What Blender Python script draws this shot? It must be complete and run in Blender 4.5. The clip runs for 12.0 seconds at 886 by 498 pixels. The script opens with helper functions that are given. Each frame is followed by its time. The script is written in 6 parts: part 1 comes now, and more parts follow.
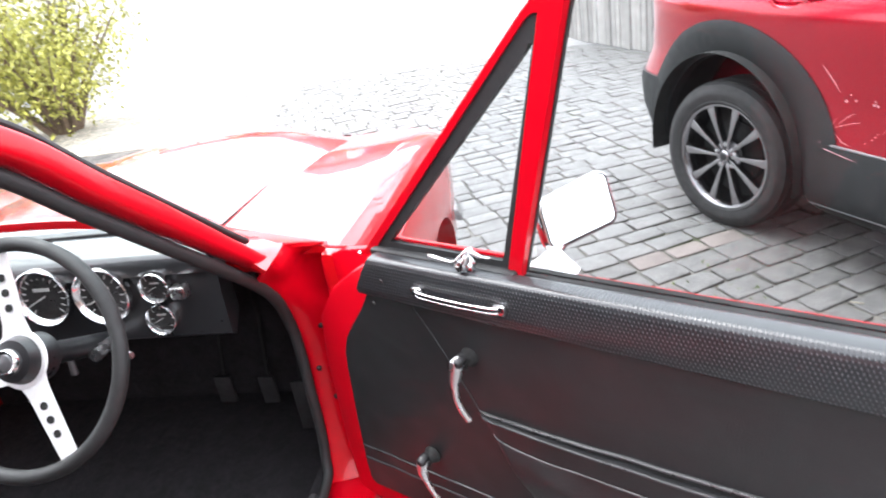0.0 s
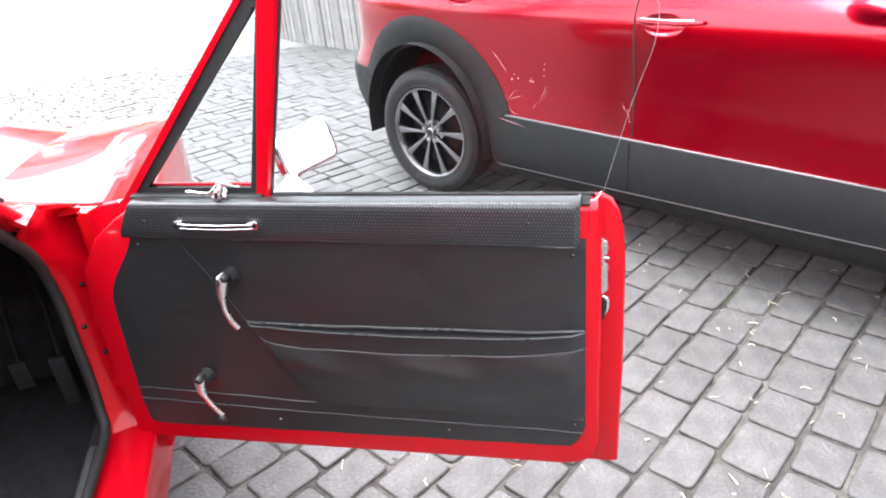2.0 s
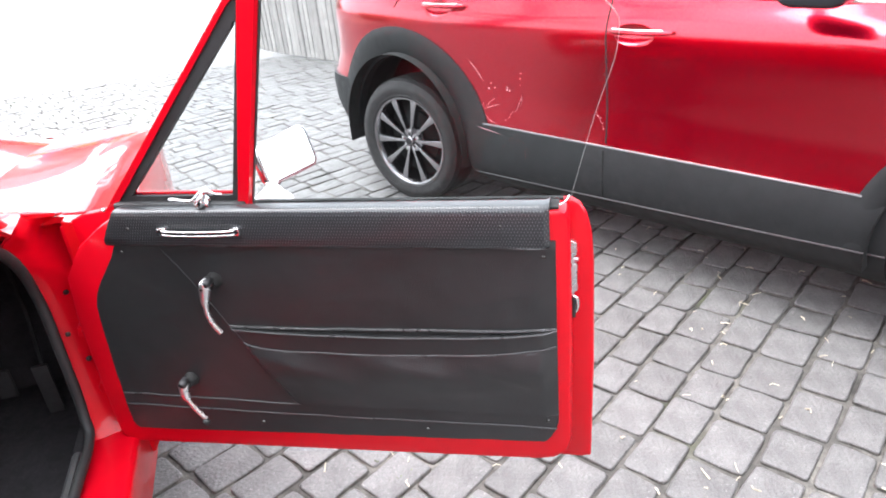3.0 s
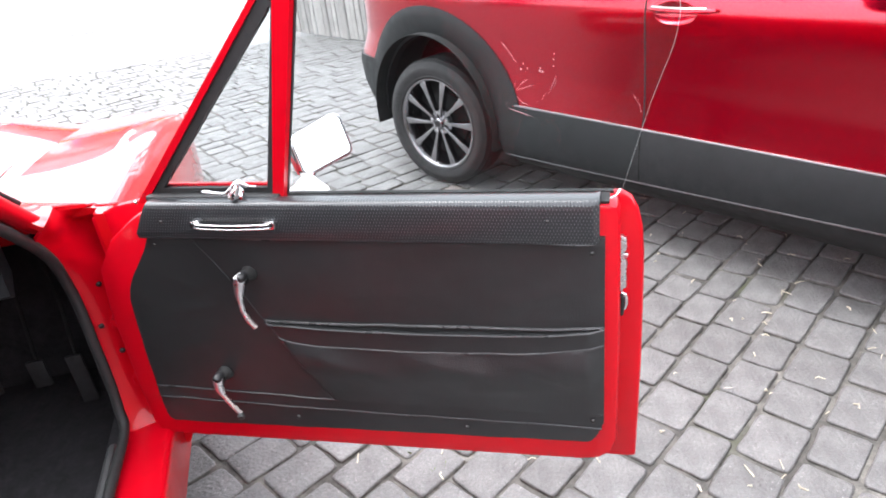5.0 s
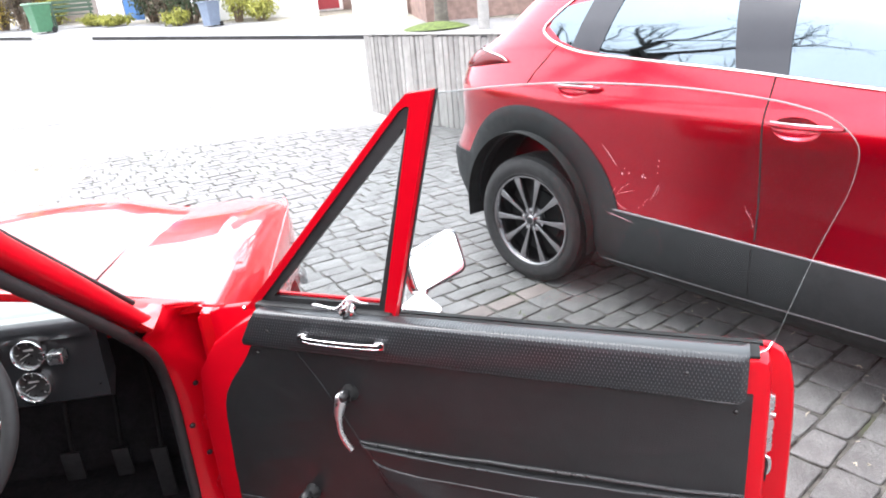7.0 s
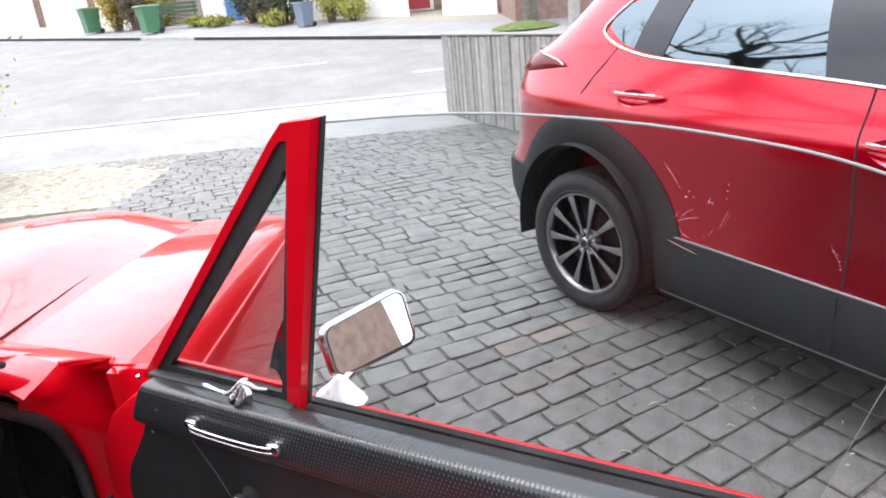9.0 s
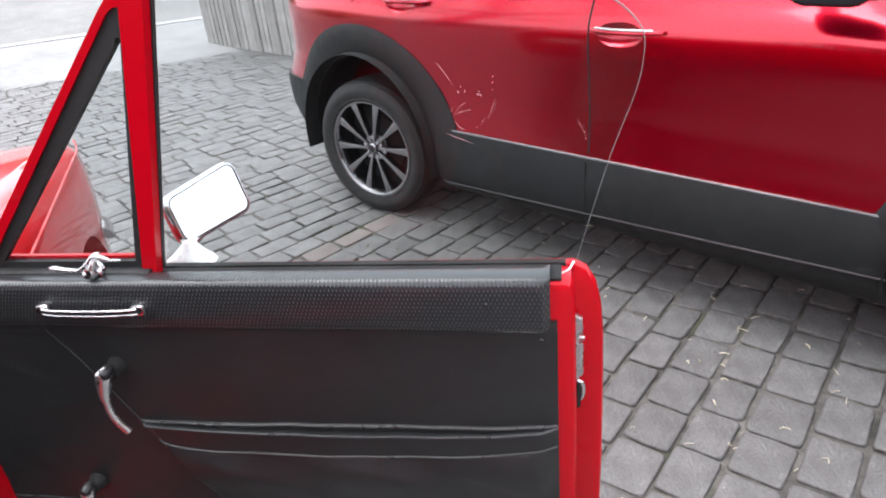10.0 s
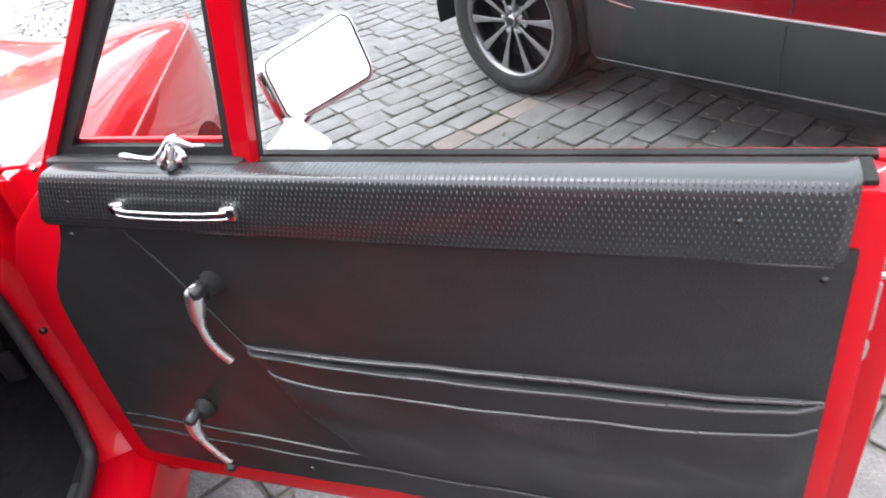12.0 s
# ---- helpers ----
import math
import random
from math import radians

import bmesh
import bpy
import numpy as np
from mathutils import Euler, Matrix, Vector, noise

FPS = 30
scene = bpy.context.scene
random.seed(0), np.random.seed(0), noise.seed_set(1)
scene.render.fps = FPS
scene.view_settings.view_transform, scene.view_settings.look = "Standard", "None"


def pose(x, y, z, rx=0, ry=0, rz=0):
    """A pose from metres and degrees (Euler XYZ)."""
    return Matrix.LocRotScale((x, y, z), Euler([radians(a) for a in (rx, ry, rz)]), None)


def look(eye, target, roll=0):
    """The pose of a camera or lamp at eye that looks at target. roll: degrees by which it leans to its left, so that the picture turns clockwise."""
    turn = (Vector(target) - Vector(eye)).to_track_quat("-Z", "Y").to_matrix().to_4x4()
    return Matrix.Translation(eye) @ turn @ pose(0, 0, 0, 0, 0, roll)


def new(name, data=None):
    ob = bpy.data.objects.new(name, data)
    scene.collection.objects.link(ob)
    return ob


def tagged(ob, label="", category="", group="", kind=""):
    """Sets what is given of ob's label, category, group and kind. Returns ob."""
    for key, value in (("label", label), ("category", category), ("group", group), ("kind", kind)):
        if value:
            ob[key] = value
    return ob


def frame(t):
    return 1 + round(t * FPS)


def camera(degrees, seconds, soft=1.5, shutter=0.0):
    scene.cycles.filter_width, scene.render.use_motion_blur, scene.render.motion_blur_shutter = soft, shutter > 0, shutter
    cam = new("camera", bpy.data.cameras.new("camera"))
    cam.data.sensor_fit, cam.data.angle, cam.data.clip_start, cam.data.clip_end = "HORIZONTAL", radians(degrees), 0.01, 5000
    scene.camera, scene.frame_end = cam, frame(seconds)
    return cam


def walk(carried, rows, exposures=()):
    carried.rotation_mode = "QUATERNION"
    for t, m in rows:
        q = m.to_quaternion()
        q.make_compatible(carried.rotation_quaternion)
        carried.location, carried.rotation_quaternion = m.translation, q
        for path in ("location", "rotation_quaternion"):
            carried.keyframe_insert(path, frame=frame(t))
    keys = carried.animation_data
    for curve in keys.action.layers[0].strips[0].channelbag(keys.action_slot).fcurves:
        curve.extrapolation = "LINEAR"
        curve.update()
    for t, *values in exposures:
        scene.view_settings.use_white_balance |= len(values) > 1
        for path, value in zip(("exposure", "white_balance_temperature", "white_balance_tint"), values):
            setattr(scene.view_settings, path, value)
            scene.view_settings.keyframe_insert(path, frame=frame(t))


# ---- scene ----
# ---- camera and its walk ----
cam = camera(66.3, 12.0, soft=1.85, shutter=0.2)
PATH = [
    (0, (-0.341, 0.24, 1.417), (-2.093, 0.731, 0.589), -9.3),
    (0.5, (-0.277, 0.177, 1.379), (-1.866, 0.999, 0.484), -8.8),
    (1, (-0.196, 0.124, 1.397), (-1.615, 1.178, 0.461), -7.6),
    (1.5, (-0.145, 0.089, 1.41), (-1.541, 1.185, 0.488), -6.2),
    (2, (-0.056, 0.077, 1.404), (-1.435, 1.21, 0.502), -5.9),
    (2.5, (-0.018, 0.063, 1.413), (-1.369, 1.232, 0.515), -6.2),
    (2.7, (-0.013, 0.056, 1.413), (-1.361, 1.233, 0.518), -5.9),
    (4.3, (-0.035, 0.058, 1.436), (-1.422, 1.217, 0.579), -6.1),
    (4.5, (-0.052, 0.062, 1.428), (-1.421, 1.191, 0.505), -5.9),
    (5, (-0.078, 0.07, 1.421), (-1.458, 1.178, 0.488), -6.8),
    (5.5, (-0.093, 0.074, 1.422), (-1.472, 1.179, 0.484), -6.4),
    (6, (-0.119, 0.055, 1.444), (-1.624, 1.104, 0.646), -7.5),
    (6.5, (-0.145, 0.043, 1.456), (-1.688, 1.036, 0.659), -6.5),
    (7, (-0.207, 0.072, 1.476), (-1.776, 1.094, 0.773), -5.1),
    (7.5, (-0.285, 0.188, 1.461), (-1.894, 1.149, 0.762), -6.6),
    (7.7, (-0.318, 0.278, 1.454), (-2.02, 1.107, 0.808), -6.5),
    (9.3, (-0.356, 0.436, 1.442), (-2.052, 1.243, 0.754), -5.3),
    (9.5, (-0.319, 0.395, 1.42), (-1.879, 1.392, 0.663), -5.3),
    (10, (-0.232, 0.267, 1.402), (-1.511, 1.502, 0.485), -5.7),
    (10.5, (-0.225, 0.201, 1.382), (-1.475, 1.37, 0.347), -5.6),
    (11, (-0.256, 0.195, 1.355), (-1.555, 1.243, 0.253), -6.7),
    (11.5, (-0.351, 0.262, 1.32), (-1.695, 1.212, 0.183), -7.7),
    (12, (-0.482, 0.395, 1.263), (-1.899, 1.226, 0.122), -11.6),
]
walk(cam, [(t, look(eye, target, roll)) for t, eye, target, roll in PATH], exposures=[(0, 2.58, 6250, 12), (1.0, 2.48, 6250, 12), (2.5, 2.62, 6250, 12), (4.5, 2.52, 6250, 12), (5.5, 2.40, 6250, 12), (6.5, 2.46, 6250, 12), (7.5, 2.30, 6250, 12), (7.7, 2.28, 6250, 12), (9.3, 1.70, 6250, 12), (9.6, 1.66, 6250, 12), (10.5, 1.92, 6250, 12), (11.4, 2.08, 6250, 12), (12, 2.34, 6250, 12)])

# ---- light and sky: bright overcast day ----
world = bpy.data.worlds.new("overcast")
scene.world = world
world.use_nodes = True
wn, wl = world.node_tree.nodes, world.node_tree.links
wn.clear()
sky = wn.new("ShaderNodeTexSky")
sky.sky_type = "NISHITA"
sky.sun_disc = False
sky.sun_elevation = radians(68)
sky.sun_rotation = radians(-124)
sky.dust_density = 6.0
sky.air_density = 1.4
grey = wn.new("ShaderNodeHueSaturation")
grey.inputs["Saturation"].default_value = 0.22
wbg = wn.new("ShaderNodeBackground")
wbg.inputs["Strength"].default_value = 0.15
wout = wn.new("ShaderNodeOutputWorld")
wl.new(sky.outputs[0], grey.inputs["Color"])
veil = wn.new("ShaderNodeMix")
veil.data_type = "RGBA"
veil.inputs["Factor"].default_value = 0.7
veil.inputs[7].default_value = (6.6, 6.75, 7.0, 1)
wl.new(grey.outputs[0], veil.inputs[6])
wl.new(veil.outputs[2], wbg.inputs["Color"])
wl.new(wbg.outputs[0], wout.inputs["Surface"])
sun = new("sun", bpy.data.lights.new("sun", "SUN"))
sun.data.energy = 0.6
sun.data.angle = radians(40)
sun.data.color = (1.0, 0.97, 0.93)
sun.matrix_world = look((0, 0, 0), (0.30, 0.20, -0.93))

# ---- materials ----


def mat(name, color, rough=0.5, metal=0.0, vary=0.15, scale=8.0, bump=0.0, bump_scale=60.0, coat=0.0, spec=0.5, fine=0.0, island=0.0, pieces=0.0, relief=0.002, speck=0.0):
    """A procedural surface: colour with two scales of variation, fine relief and gloss."""
    m = bpy.data.materials.new(name)
    m.use_nodes = True
    nt = m.node_tree
    p = nt.nodes["Principled BSDF"]
    p.inputs["Roughness"].default_value = rough
    p.inputs["Metallic"].default_value = metal
    p.inputs["Specular IOR Level"].default_value = spec
    p.inputs["Coat Weight"].default_value = coat
    p.inputs["Coat Roughness"].default_value = 0.03
    co = nt.nodes.new("ShaderNodeTexCoord")

    def noise_at(s, detail=4.0):
        n = nt.nodes.new("ShaderNodeTexNoise")
        n.inputs["Scale"].default_value = s
        n.inputs["Detail"].default_value = detail
        nt.links.new(co.outputs["Object"], n.inputs["Vector"])
        return n.outputs["Fac"]

    def scaled(src, lo, hi, mid=(0.3, 0.7)):
        r = nt.nodes.new("ShaderNodeMapRange")
        r.inputs["From Min"].default_value, r.inputs["From Max"].default_value = mid
        r.inputs["To Min"].default_value, r.inputs["To Max"].default_value = lo, hi
        nt.links.new(src, r.inputs["Value"])
        return r.outputs["Result"]

    def times(a, b):
        t = nt.nodes.new("ShaderNodeMath")
        t.operation = "MULTIPLY"
        nt.links.new(a, t.inputs[0])
        nt.links.new(b, t.inputs[1])
        return t.outputs[0]

    fac = times(scaled(noise_at(scale), 1 - vary, 1 + vary), scaled(noise_at(scale * 9, 6.0), 1 - vary * 0.6, 1 + vary * 0.6))
    if fine:
        fac = times(fac, scaled(noise_at(scale * 60, 3.0), 1 - fine, 1 + fine))
    if speck:
        fac = times(fac, scaled(noise_at(speck, 2.0), 1.0, 2.3, (0.66, 0.74)))
    if pieces:
        oi = nt.nodes.new("ShaderNodeObjectInfo")
        fac = times(fac, scaled(oi.outputs["Random"], 1 - pieces, 1 + pieces, (0, 1)))
    if island:
        ge = nt.nodes.new("ShaderNodeNewGeometry")
        fac = times(fac, scaled(ge.outputs["Random Per Island"], 1 - island, 1 + island, (0, 1)))
    mix = nt.nodes.new("ShaderNodeMix")
    mix.data_type = "RGBA"
    mix.blend_type = "MULTIPLY"
    mix.inputs["Factor"].default_value = 1.0
    mix.inputs[6].default_value = (*color, 1)
    nt.links.new(fac, mix.inputs[7])
    nt.links.new(mix.outputs[2], p.inputs["Base Color"])
    if vary:
        rr = scaled(noise_at(scale * 3), max(rough * 0.85, 0.02), min(rough * 1.15, 1))
        nt.links.new(rr, p.inputs["Roughness"])
    if bump:
        b = nt.nodes.new("ShaderNodeBump")
        b.inputs["Strength"].default_value = bump
        b.inputs["Distance"].default_value = relief
        nt.links.new(noise_at(bump_scale, 6.0), b.inputs["Height"])
        nt.links.new(b.outputs[0], p.inputs["Normal"])
    return m


def glass_mat(name, tint=(0.9, 0.95, 0.93), alpha=0.12, rough=0.0):
    """Thin clear sheet: mostly see-through, with the gloss of its surface."""
    m = bpy.data.materials.new(name)
    m.use_nodes = True
    nt = m.node_tree
    nt.nodes.clear()
    out = nt.nodes.new("ShaderNodeOutputMaterial")
    tr = nt.nodes.new("ShaderNodeBsdfTransparent")
    tr.inputs[0].default_value = (*tint, 1)
    gl = nt.nodes.new("ShaderNodeBsdfGlossy")
    gl.inputs["Roughness"].default_value = rough
    lw = nt.nodes.new("ShaderNodeLayerWeight")
    lw.inputs[0].default_value = 0.5
    pw = nt.nodes.new("ShaderNodeMath")
    pw.operation = "POWER"
    pw.inputs[1].default_value = 5.0
    fr = nt.nodes.new("ShaderNodeMapRange")
    fr.inputs["To Min"].default_value, fr.inputs["To Max"].default_value = 0.010, 0.9
    nt.links.new(lw.outputs["Facing"], pw.inputs[0])
    nt.links.new(pw.outputs[0], fr.inputs["Value"])
    df = nt.nodes.new("ShaderNodeBsdfDiffuse")
    df.inputs[0].default_value = (0.8, 0.8, 0.8, 1)
    dust = nt.nodes.new("ShaderNodeMixShader")
    no = nt.nodes.new("ShaderNodeTexNoise")
    no.inputs["Scale"].default_value = 45
    no.inputs["Detail"].default_value = 8
    rg = nt.nodes.new("ShaderNodeMapRange")
    rg.inputs["From Min"].default_value, rg.inputs["From Max"].default_value = 0.35, 0.8
    rg.inputs["To Min"].default_value, rg.inputs["To Max"].default_value = alpha * 0.3, alpha
    nt.links.new(no.outputs[0], rg.inputs["Value"])
    nt.links.new(rg.outputs[0], dust.inputs[0])
    nt.links.new(tr.outputs[0], dust.inputs[1])
    nt.links.new(df.outputs[0], dust.inputs[2])
    mx = nt.nodes.new("ShaderNodeMixShader")
    nt.links.new(fr.outputs[0], mx.inputs[0])
    nt.links.new(dust.outputs[0], mx.inputs[1])
    nt.links.new(gl.outputs[0], mx.inputs[2])
    nt.links.new(mx.outputs[0], out.inputs[0])
    return m


def dimple(m, px, pz, strength=0.8):
    """Adds staggered embossed dimples, px by pz metres, to a material."""
    nt = m.node_tree
    co = nt.nodes.new("ShaderNodeTexCoord")
    sep = nt.nodes.new("ShaderNodeSeparateXYZ")
    nt.links.new(co.outputs["Object"], sep.inputs[0])
    waves = []
    for axis, period in (("X", px), ("Z", pz)):
        k = nt.nodes.new("ShaderNodeMath")
        k.operation = "MULTIPLY"
        k.inputs[1].default_value = 2 * math.pi / period
        c = nt.nodes.new("ShaderNodeMath")
        c.operation = "COSINE"
        nt.links.new(sep.outputs[axis], k.inputs[0])
        nt.links.new(k.outputs[0], c.inputs[0])
        waves.append(c.outputs[0])
    x = nt.nodes.new("ShaderNodeMath")
    x.operation = "MULTIPLY"
    nt.links.new(waves[0], x.inputs[0])
    nt.links.new(waves[1], x.inputs[1])
    top = nt.nodes.new("ShaderNodeMath")
    top.operation = "MAXIMUM"
    top.inputs[1].default_value = 0.35
    nt.links.new(x.outputs[0], top.inputs[0])
    peak = nt.nodes.new("ShaderNodeMath")
    peak.operation = "POWER"
    peak.inputs[1].default_value = 2.0
    nt.links.new(top.outputs[0], peak.inputs[0])
    fade = nt.nodes.new("ShaderNodeMapRange")
    fade.inputs["From Min"].default_value, fade.inputs["From Max"].default_value = 0.970, 0.960
    nt.links.new(sep.outputs["Z"], fade.inputs["Value"])
    dots = nt.nodes.new("ShaderNodeMath")
    dots.operation = "MULTIPLY"
    nt.links.new(peak.outputs[0], dots.inputs[0])
    nt.links.new(fade.outputs[0], dots.inputs[1])
    b = nt.nodes.new("ShaderNodeBump")
    b.inputs["Strength"].default_value = strength
    b.inputs["Distance"].default_value = 0.0016
    nt.links.new(dots.outputs[0], b.inputs["Height"])
    p = nt.nodes["Principled BSDF"]
    nt.links.new(b.outputs[0], p.inputs["Normal"])
    # Sheen that the dimple tips catch is put into their colour.
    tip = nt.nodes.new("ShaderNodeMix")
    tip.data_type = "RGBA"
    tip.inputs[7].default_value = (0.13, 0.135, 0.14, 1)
    # worn holds the dimple peaks that get this painted sheen.
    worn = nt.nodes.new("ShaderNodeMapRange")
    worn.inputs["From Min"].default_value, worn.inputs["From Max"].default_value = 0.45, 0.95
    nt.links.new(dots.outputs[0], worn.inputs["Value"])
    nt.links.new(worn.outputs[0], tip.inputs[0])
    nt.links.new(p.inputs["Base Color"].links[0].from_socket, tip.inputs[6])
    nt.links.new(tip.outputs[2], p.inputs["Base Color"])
    return m


def mossy(m, moss, low=0.60, high=0.70):
    """Moss and damp grime that take hold of a material in patches."""
    nt = m.node_tree
    co = nt.nodes.new("ShaderNodeTexCoord")
    no = nt.nodes.new("ShaderNodeTexNoise")
    no.inputs["Scale"].default_value = 1.6
    no.inputs["Detail"].default_value = 7
    rg = nt.nodes.new("ShaderNodeMapRange")
    rg.inputs["From Min"].default_value, rg.inputs["From Max"].default_value = low, high
    rg.inputs["To Max"].default_value = 0.85
    mix = nt.nodes.new("ShaderNodeMix")
    mix.data_type = "RGBA"
    mix.inputs[7].default_value = (*moss, 1)
    base = nt.nodes["Principled BSDF"].inputs["Base Color"]
    nt.links.new(co.outputs["Object"], no.inputs["Vector"])
    nt.links.new(no.outputs[0], rg.inputs["Value"])
    nt.links.new(rg.outputs[0], mix.inputs[0])
    nt.links.new(base.links[0].from_socket, mix.inputs[6])
    nt.links.new(mix.outputs[2], base)
    return m


def deep_coat(m, ior, haze=0.08):
    """A hard, strongly reflecting lacquer."""
    m.node_tree.nodes["Principled BSDF"].inputs["Coat IOR"].default_value = ior
    m.node_tree.nodes["Principled BSDF"].inputs["Coat Roughness"].default_value = haze
    return m


RED = mat("red_enamel", (0.47, 0.0006, 0.008), 0.38, vary=0.04, scale=3, coat=0.4, spec=0.1)
WAXED = deep_coat(mat("waxed_red_enamel", (0.47, 0.0015, 0.006), 0.38, vary=0.04, scale=3, coat=1.0, spec=0.1), 1.54, 0.025)
CRIMSON = deep_coat(mat("crimson_metallic", (0.43, 0.0, 0.016), 0.26, metal=0.87, vary=0.0, scale=2, coat=0.85, spec=0.1), 1.58, 0.11)
VINYL = mat("black_vinyl", (0.0150, 0.0156, 0.0163), 0.38, vary=0.18, scale=5, bump=0.35, bump_scale=420, spec=0.58)
# Lightened vinyl: skylight on the folds and seams is put into its colour.
LITVINYL = mat("lit_vinyl", (0.036, 0.036, 0.038), 0.30, spec=0.7, vary=0.15, scale=20)
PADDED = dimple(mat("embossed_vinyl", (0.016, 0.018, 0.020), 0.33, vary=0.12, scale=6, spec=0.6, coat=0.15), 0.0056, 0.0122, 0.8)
RUBBER = mat("black_rubber", (0.014, 0.0145, 0.015), 0.6, vary=0.2, scale=12, bump=0.2, bump_scale=300)
PEDAL = mat("worn_pedal_rubber", (0.018, 0.017, 0.018), 0.6, vary=0.25, scale=20, bump=0.2, bump_scale=200)
CARPET = mat("black_carpet", (0.013, 0.0118, 0.0135), 0.95, vary=0.4, scale=20, bump=1.0, bump_scale=500, spec=0.3)
DASHVINYL = mat("dash_vinyl", (0.014, 0.0145, 0.016), 0.32, vary=0.1, scale=8, bump=0.2, bump_scale=300, spec=0.5, coat=0.1)
DASHTOP = deep_coat(mat("dash_top_vinyl", (0.02, 0.021, 0.023), 0.4, vary=0.1, scale=8, coat=1.0), 1.5)
SPOKE = mat("satin_aluminium", (0.74, 0.74, 0.74), 0.34, metal=0.35, vary=0.05, scale=20)
CHROME = mat("chrome", (0.66, 0.66, 0.67), 0.16, metal=1.0, vary=0.03, scale=20)
STEEL = mat("brushed_steel", (0.62, 0.62, 0.63), 0.28, metal=1.0, vary=0.08, scale=20)
SATIN = mat("worn_chrome", (0.80, 0.80, 0.81), 0.28, metal=1.0, vary=0.06, scale=20)
BRIGHT = mat("zinc_plate", (0.82, 0.82, 0.82), 0.30, metal=0.25, vary=0.06, scale=30)
MIRROR = mat("mirror_silver", (0.93, 0.94, 0.94), 0.01, metal=1.0, vary=0.0)
ALLOY = mat("dark_alloy", (0.24, 0.235, 0.24), 0.25, metal=0.9, vary=0.06, scale=10, coat=0.5)
SCREW = mat("dark_screw", (0.055, 0.053, 0.052), 0.35, metal=0.9, vary=0.1, scale=40)
ALLOYFACE = mat("machined_alloy", (0.33, 0.32, 0.33), 0.20, metal=1.0, vary=0.05, scale=16)
TYRE = mat("tyre_rubber", (0.014, 0.0135, 0.014), 0.75, vary=0.18, scale=14, bump=0.4, bump_scale=160)
CLADDING = mat("grey_plastic", (0.0125, 0.0138, 0.0145), 0.6, vary=0.14, scale=9, bump=0.25, bump_scale=260, spec=0.28)
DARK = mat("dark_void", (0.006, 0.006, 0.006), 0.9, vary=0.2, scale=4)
WINDOWTINT = mat("tinted_glass", (0.15, 0.185, 0.21), 0.03, metal=1.0, vary=0.02)
PILLARBLACK = mat("gloss_black", (0.028, 0.030, 0.036), 0.16, vary=0.03, coat=0.0, spec=0.35)
LAMPRED = mat("red_lens", (0.09, 0.001, 0.003), 0.12, vary=0.05, coat=0.0, spec=0.15)
SEALGREY = mat("grey_aluminium", (0.15, 0.15, 0.155), 0.42, metal=0.8, vary=0.1, scale=15)
PLATEGREY = mat("grey_dial_marks", (0.34, 0.34, 0.33), 0.5, vary=0.02)
DIALFACE = mat("glazed_dial", (0.022, 0.021, 0.021), 0.3, vary=0.3, scale=60, coat=0.6)
DIALBLACK = mat("black_dial", (0.01, 0.01, 0.011), 0.35, vary=0.1)
CLEAR = glass_mat("clear_pane", (0.90, 0.92, 0.92), 0.0015)
SCREEN = glass_mat("screen_pane", (0.90, 0.94, 0.93), 0.015)
EDGE = mat("ground_glass_edge", (0.22, 0.235, 0.23), 0.4, vary=0.05)
SETT = mat("granite_sett", (0.104, 0.101, 0.099), 0.64, vary=0.24, scale=1.9, bump=1.0, bump_scale=14, fine=0.5, pieces=0.10, relief=0.0060, speck=24)
SETTRED = mat("reddish_sett", (0.142, 0.120, 0.112), 0.70, vary=0.15, scale=1.7, bump=0.8, bump_scale=16, fine=0.3, pieces=0.12, relief=0.0045, speck=24)
SETTFAR = mat("granite_sett_field", (0.122, 0.119, 0.117), 0.55, vary=0.22, scale=9, bump=1.0, bump_scale=85, fine=0.45, island=0.11, relief=0.006, speck=150)
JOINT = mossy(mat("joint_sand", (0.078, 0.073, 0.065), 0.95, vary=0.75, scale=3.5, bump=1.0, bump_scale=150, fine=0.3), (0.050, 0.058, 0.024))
CONCRETE = mat("pale_concrete", (0.225, 0.222, 0.222), 0.85, vary=0.12, scale=1.2, bump=0.4, bump_scale=80, fine=0.1)
ASPHALT = mat("worn_asphalt", (0.175, 0.172, 0.168), 0.85, vary=0.10, scale=0.8, bump=0.6, bump_scale=120, fine=0.2)
LINEPAINT = mat("road_paint", (0.46, 0.455, 0.44), 0.7, vary=0.3, scale=6, fine=0.1)
KERB = mat("kerb_stone", (0.36, 0.36, 0.36), 0.8, vary=0.2, scale=4, bump=0.5, fine=0.1)
PALING = mat("grey_paling", (0.25, 0.24, 0.228), 0.85, vary=0.14, scale=9, bump=0.7, bump_scale=50, fine=0.2, pieces=0.22)
STRAW = mat("dry_straw", (0.44, 0.40, 0.31), 0.9, vary=0.3, scale=30, island=0.3)
MULCH = mat("dry_mulch", (0.27, 0.25, 0.205), 0.95, vary=0.4, scale=10, bump=1.0, bump_scale=60, fine=0.3)
GRASS = mat("grass", (0.10, 0.14, 0.03), 0.9, vary=0.4, scale=8, bump=1.0, bump_scale=80, fine=0.3, island=0.3)
LEAF = mat("yellow_green_leaf", (0.30, 0.30, 0.06), 0.6, vary=0.3, scale=5, island=0.45)
LEAFDARK = mat("dark_leaf", (0.06, 0.08, 0.04), 0.7, vary=0.3, scale=5, island=0.5)
BLOSSOM = mat("yellow_blossom", (0.42, 0.32, 0.06), 0.6, vary=0.3, scale=6, island=0.4)
TWIG = mat("brown_twig", (0.14, 0.10, 0.07), 0.85, vary=0.25, scale=12)
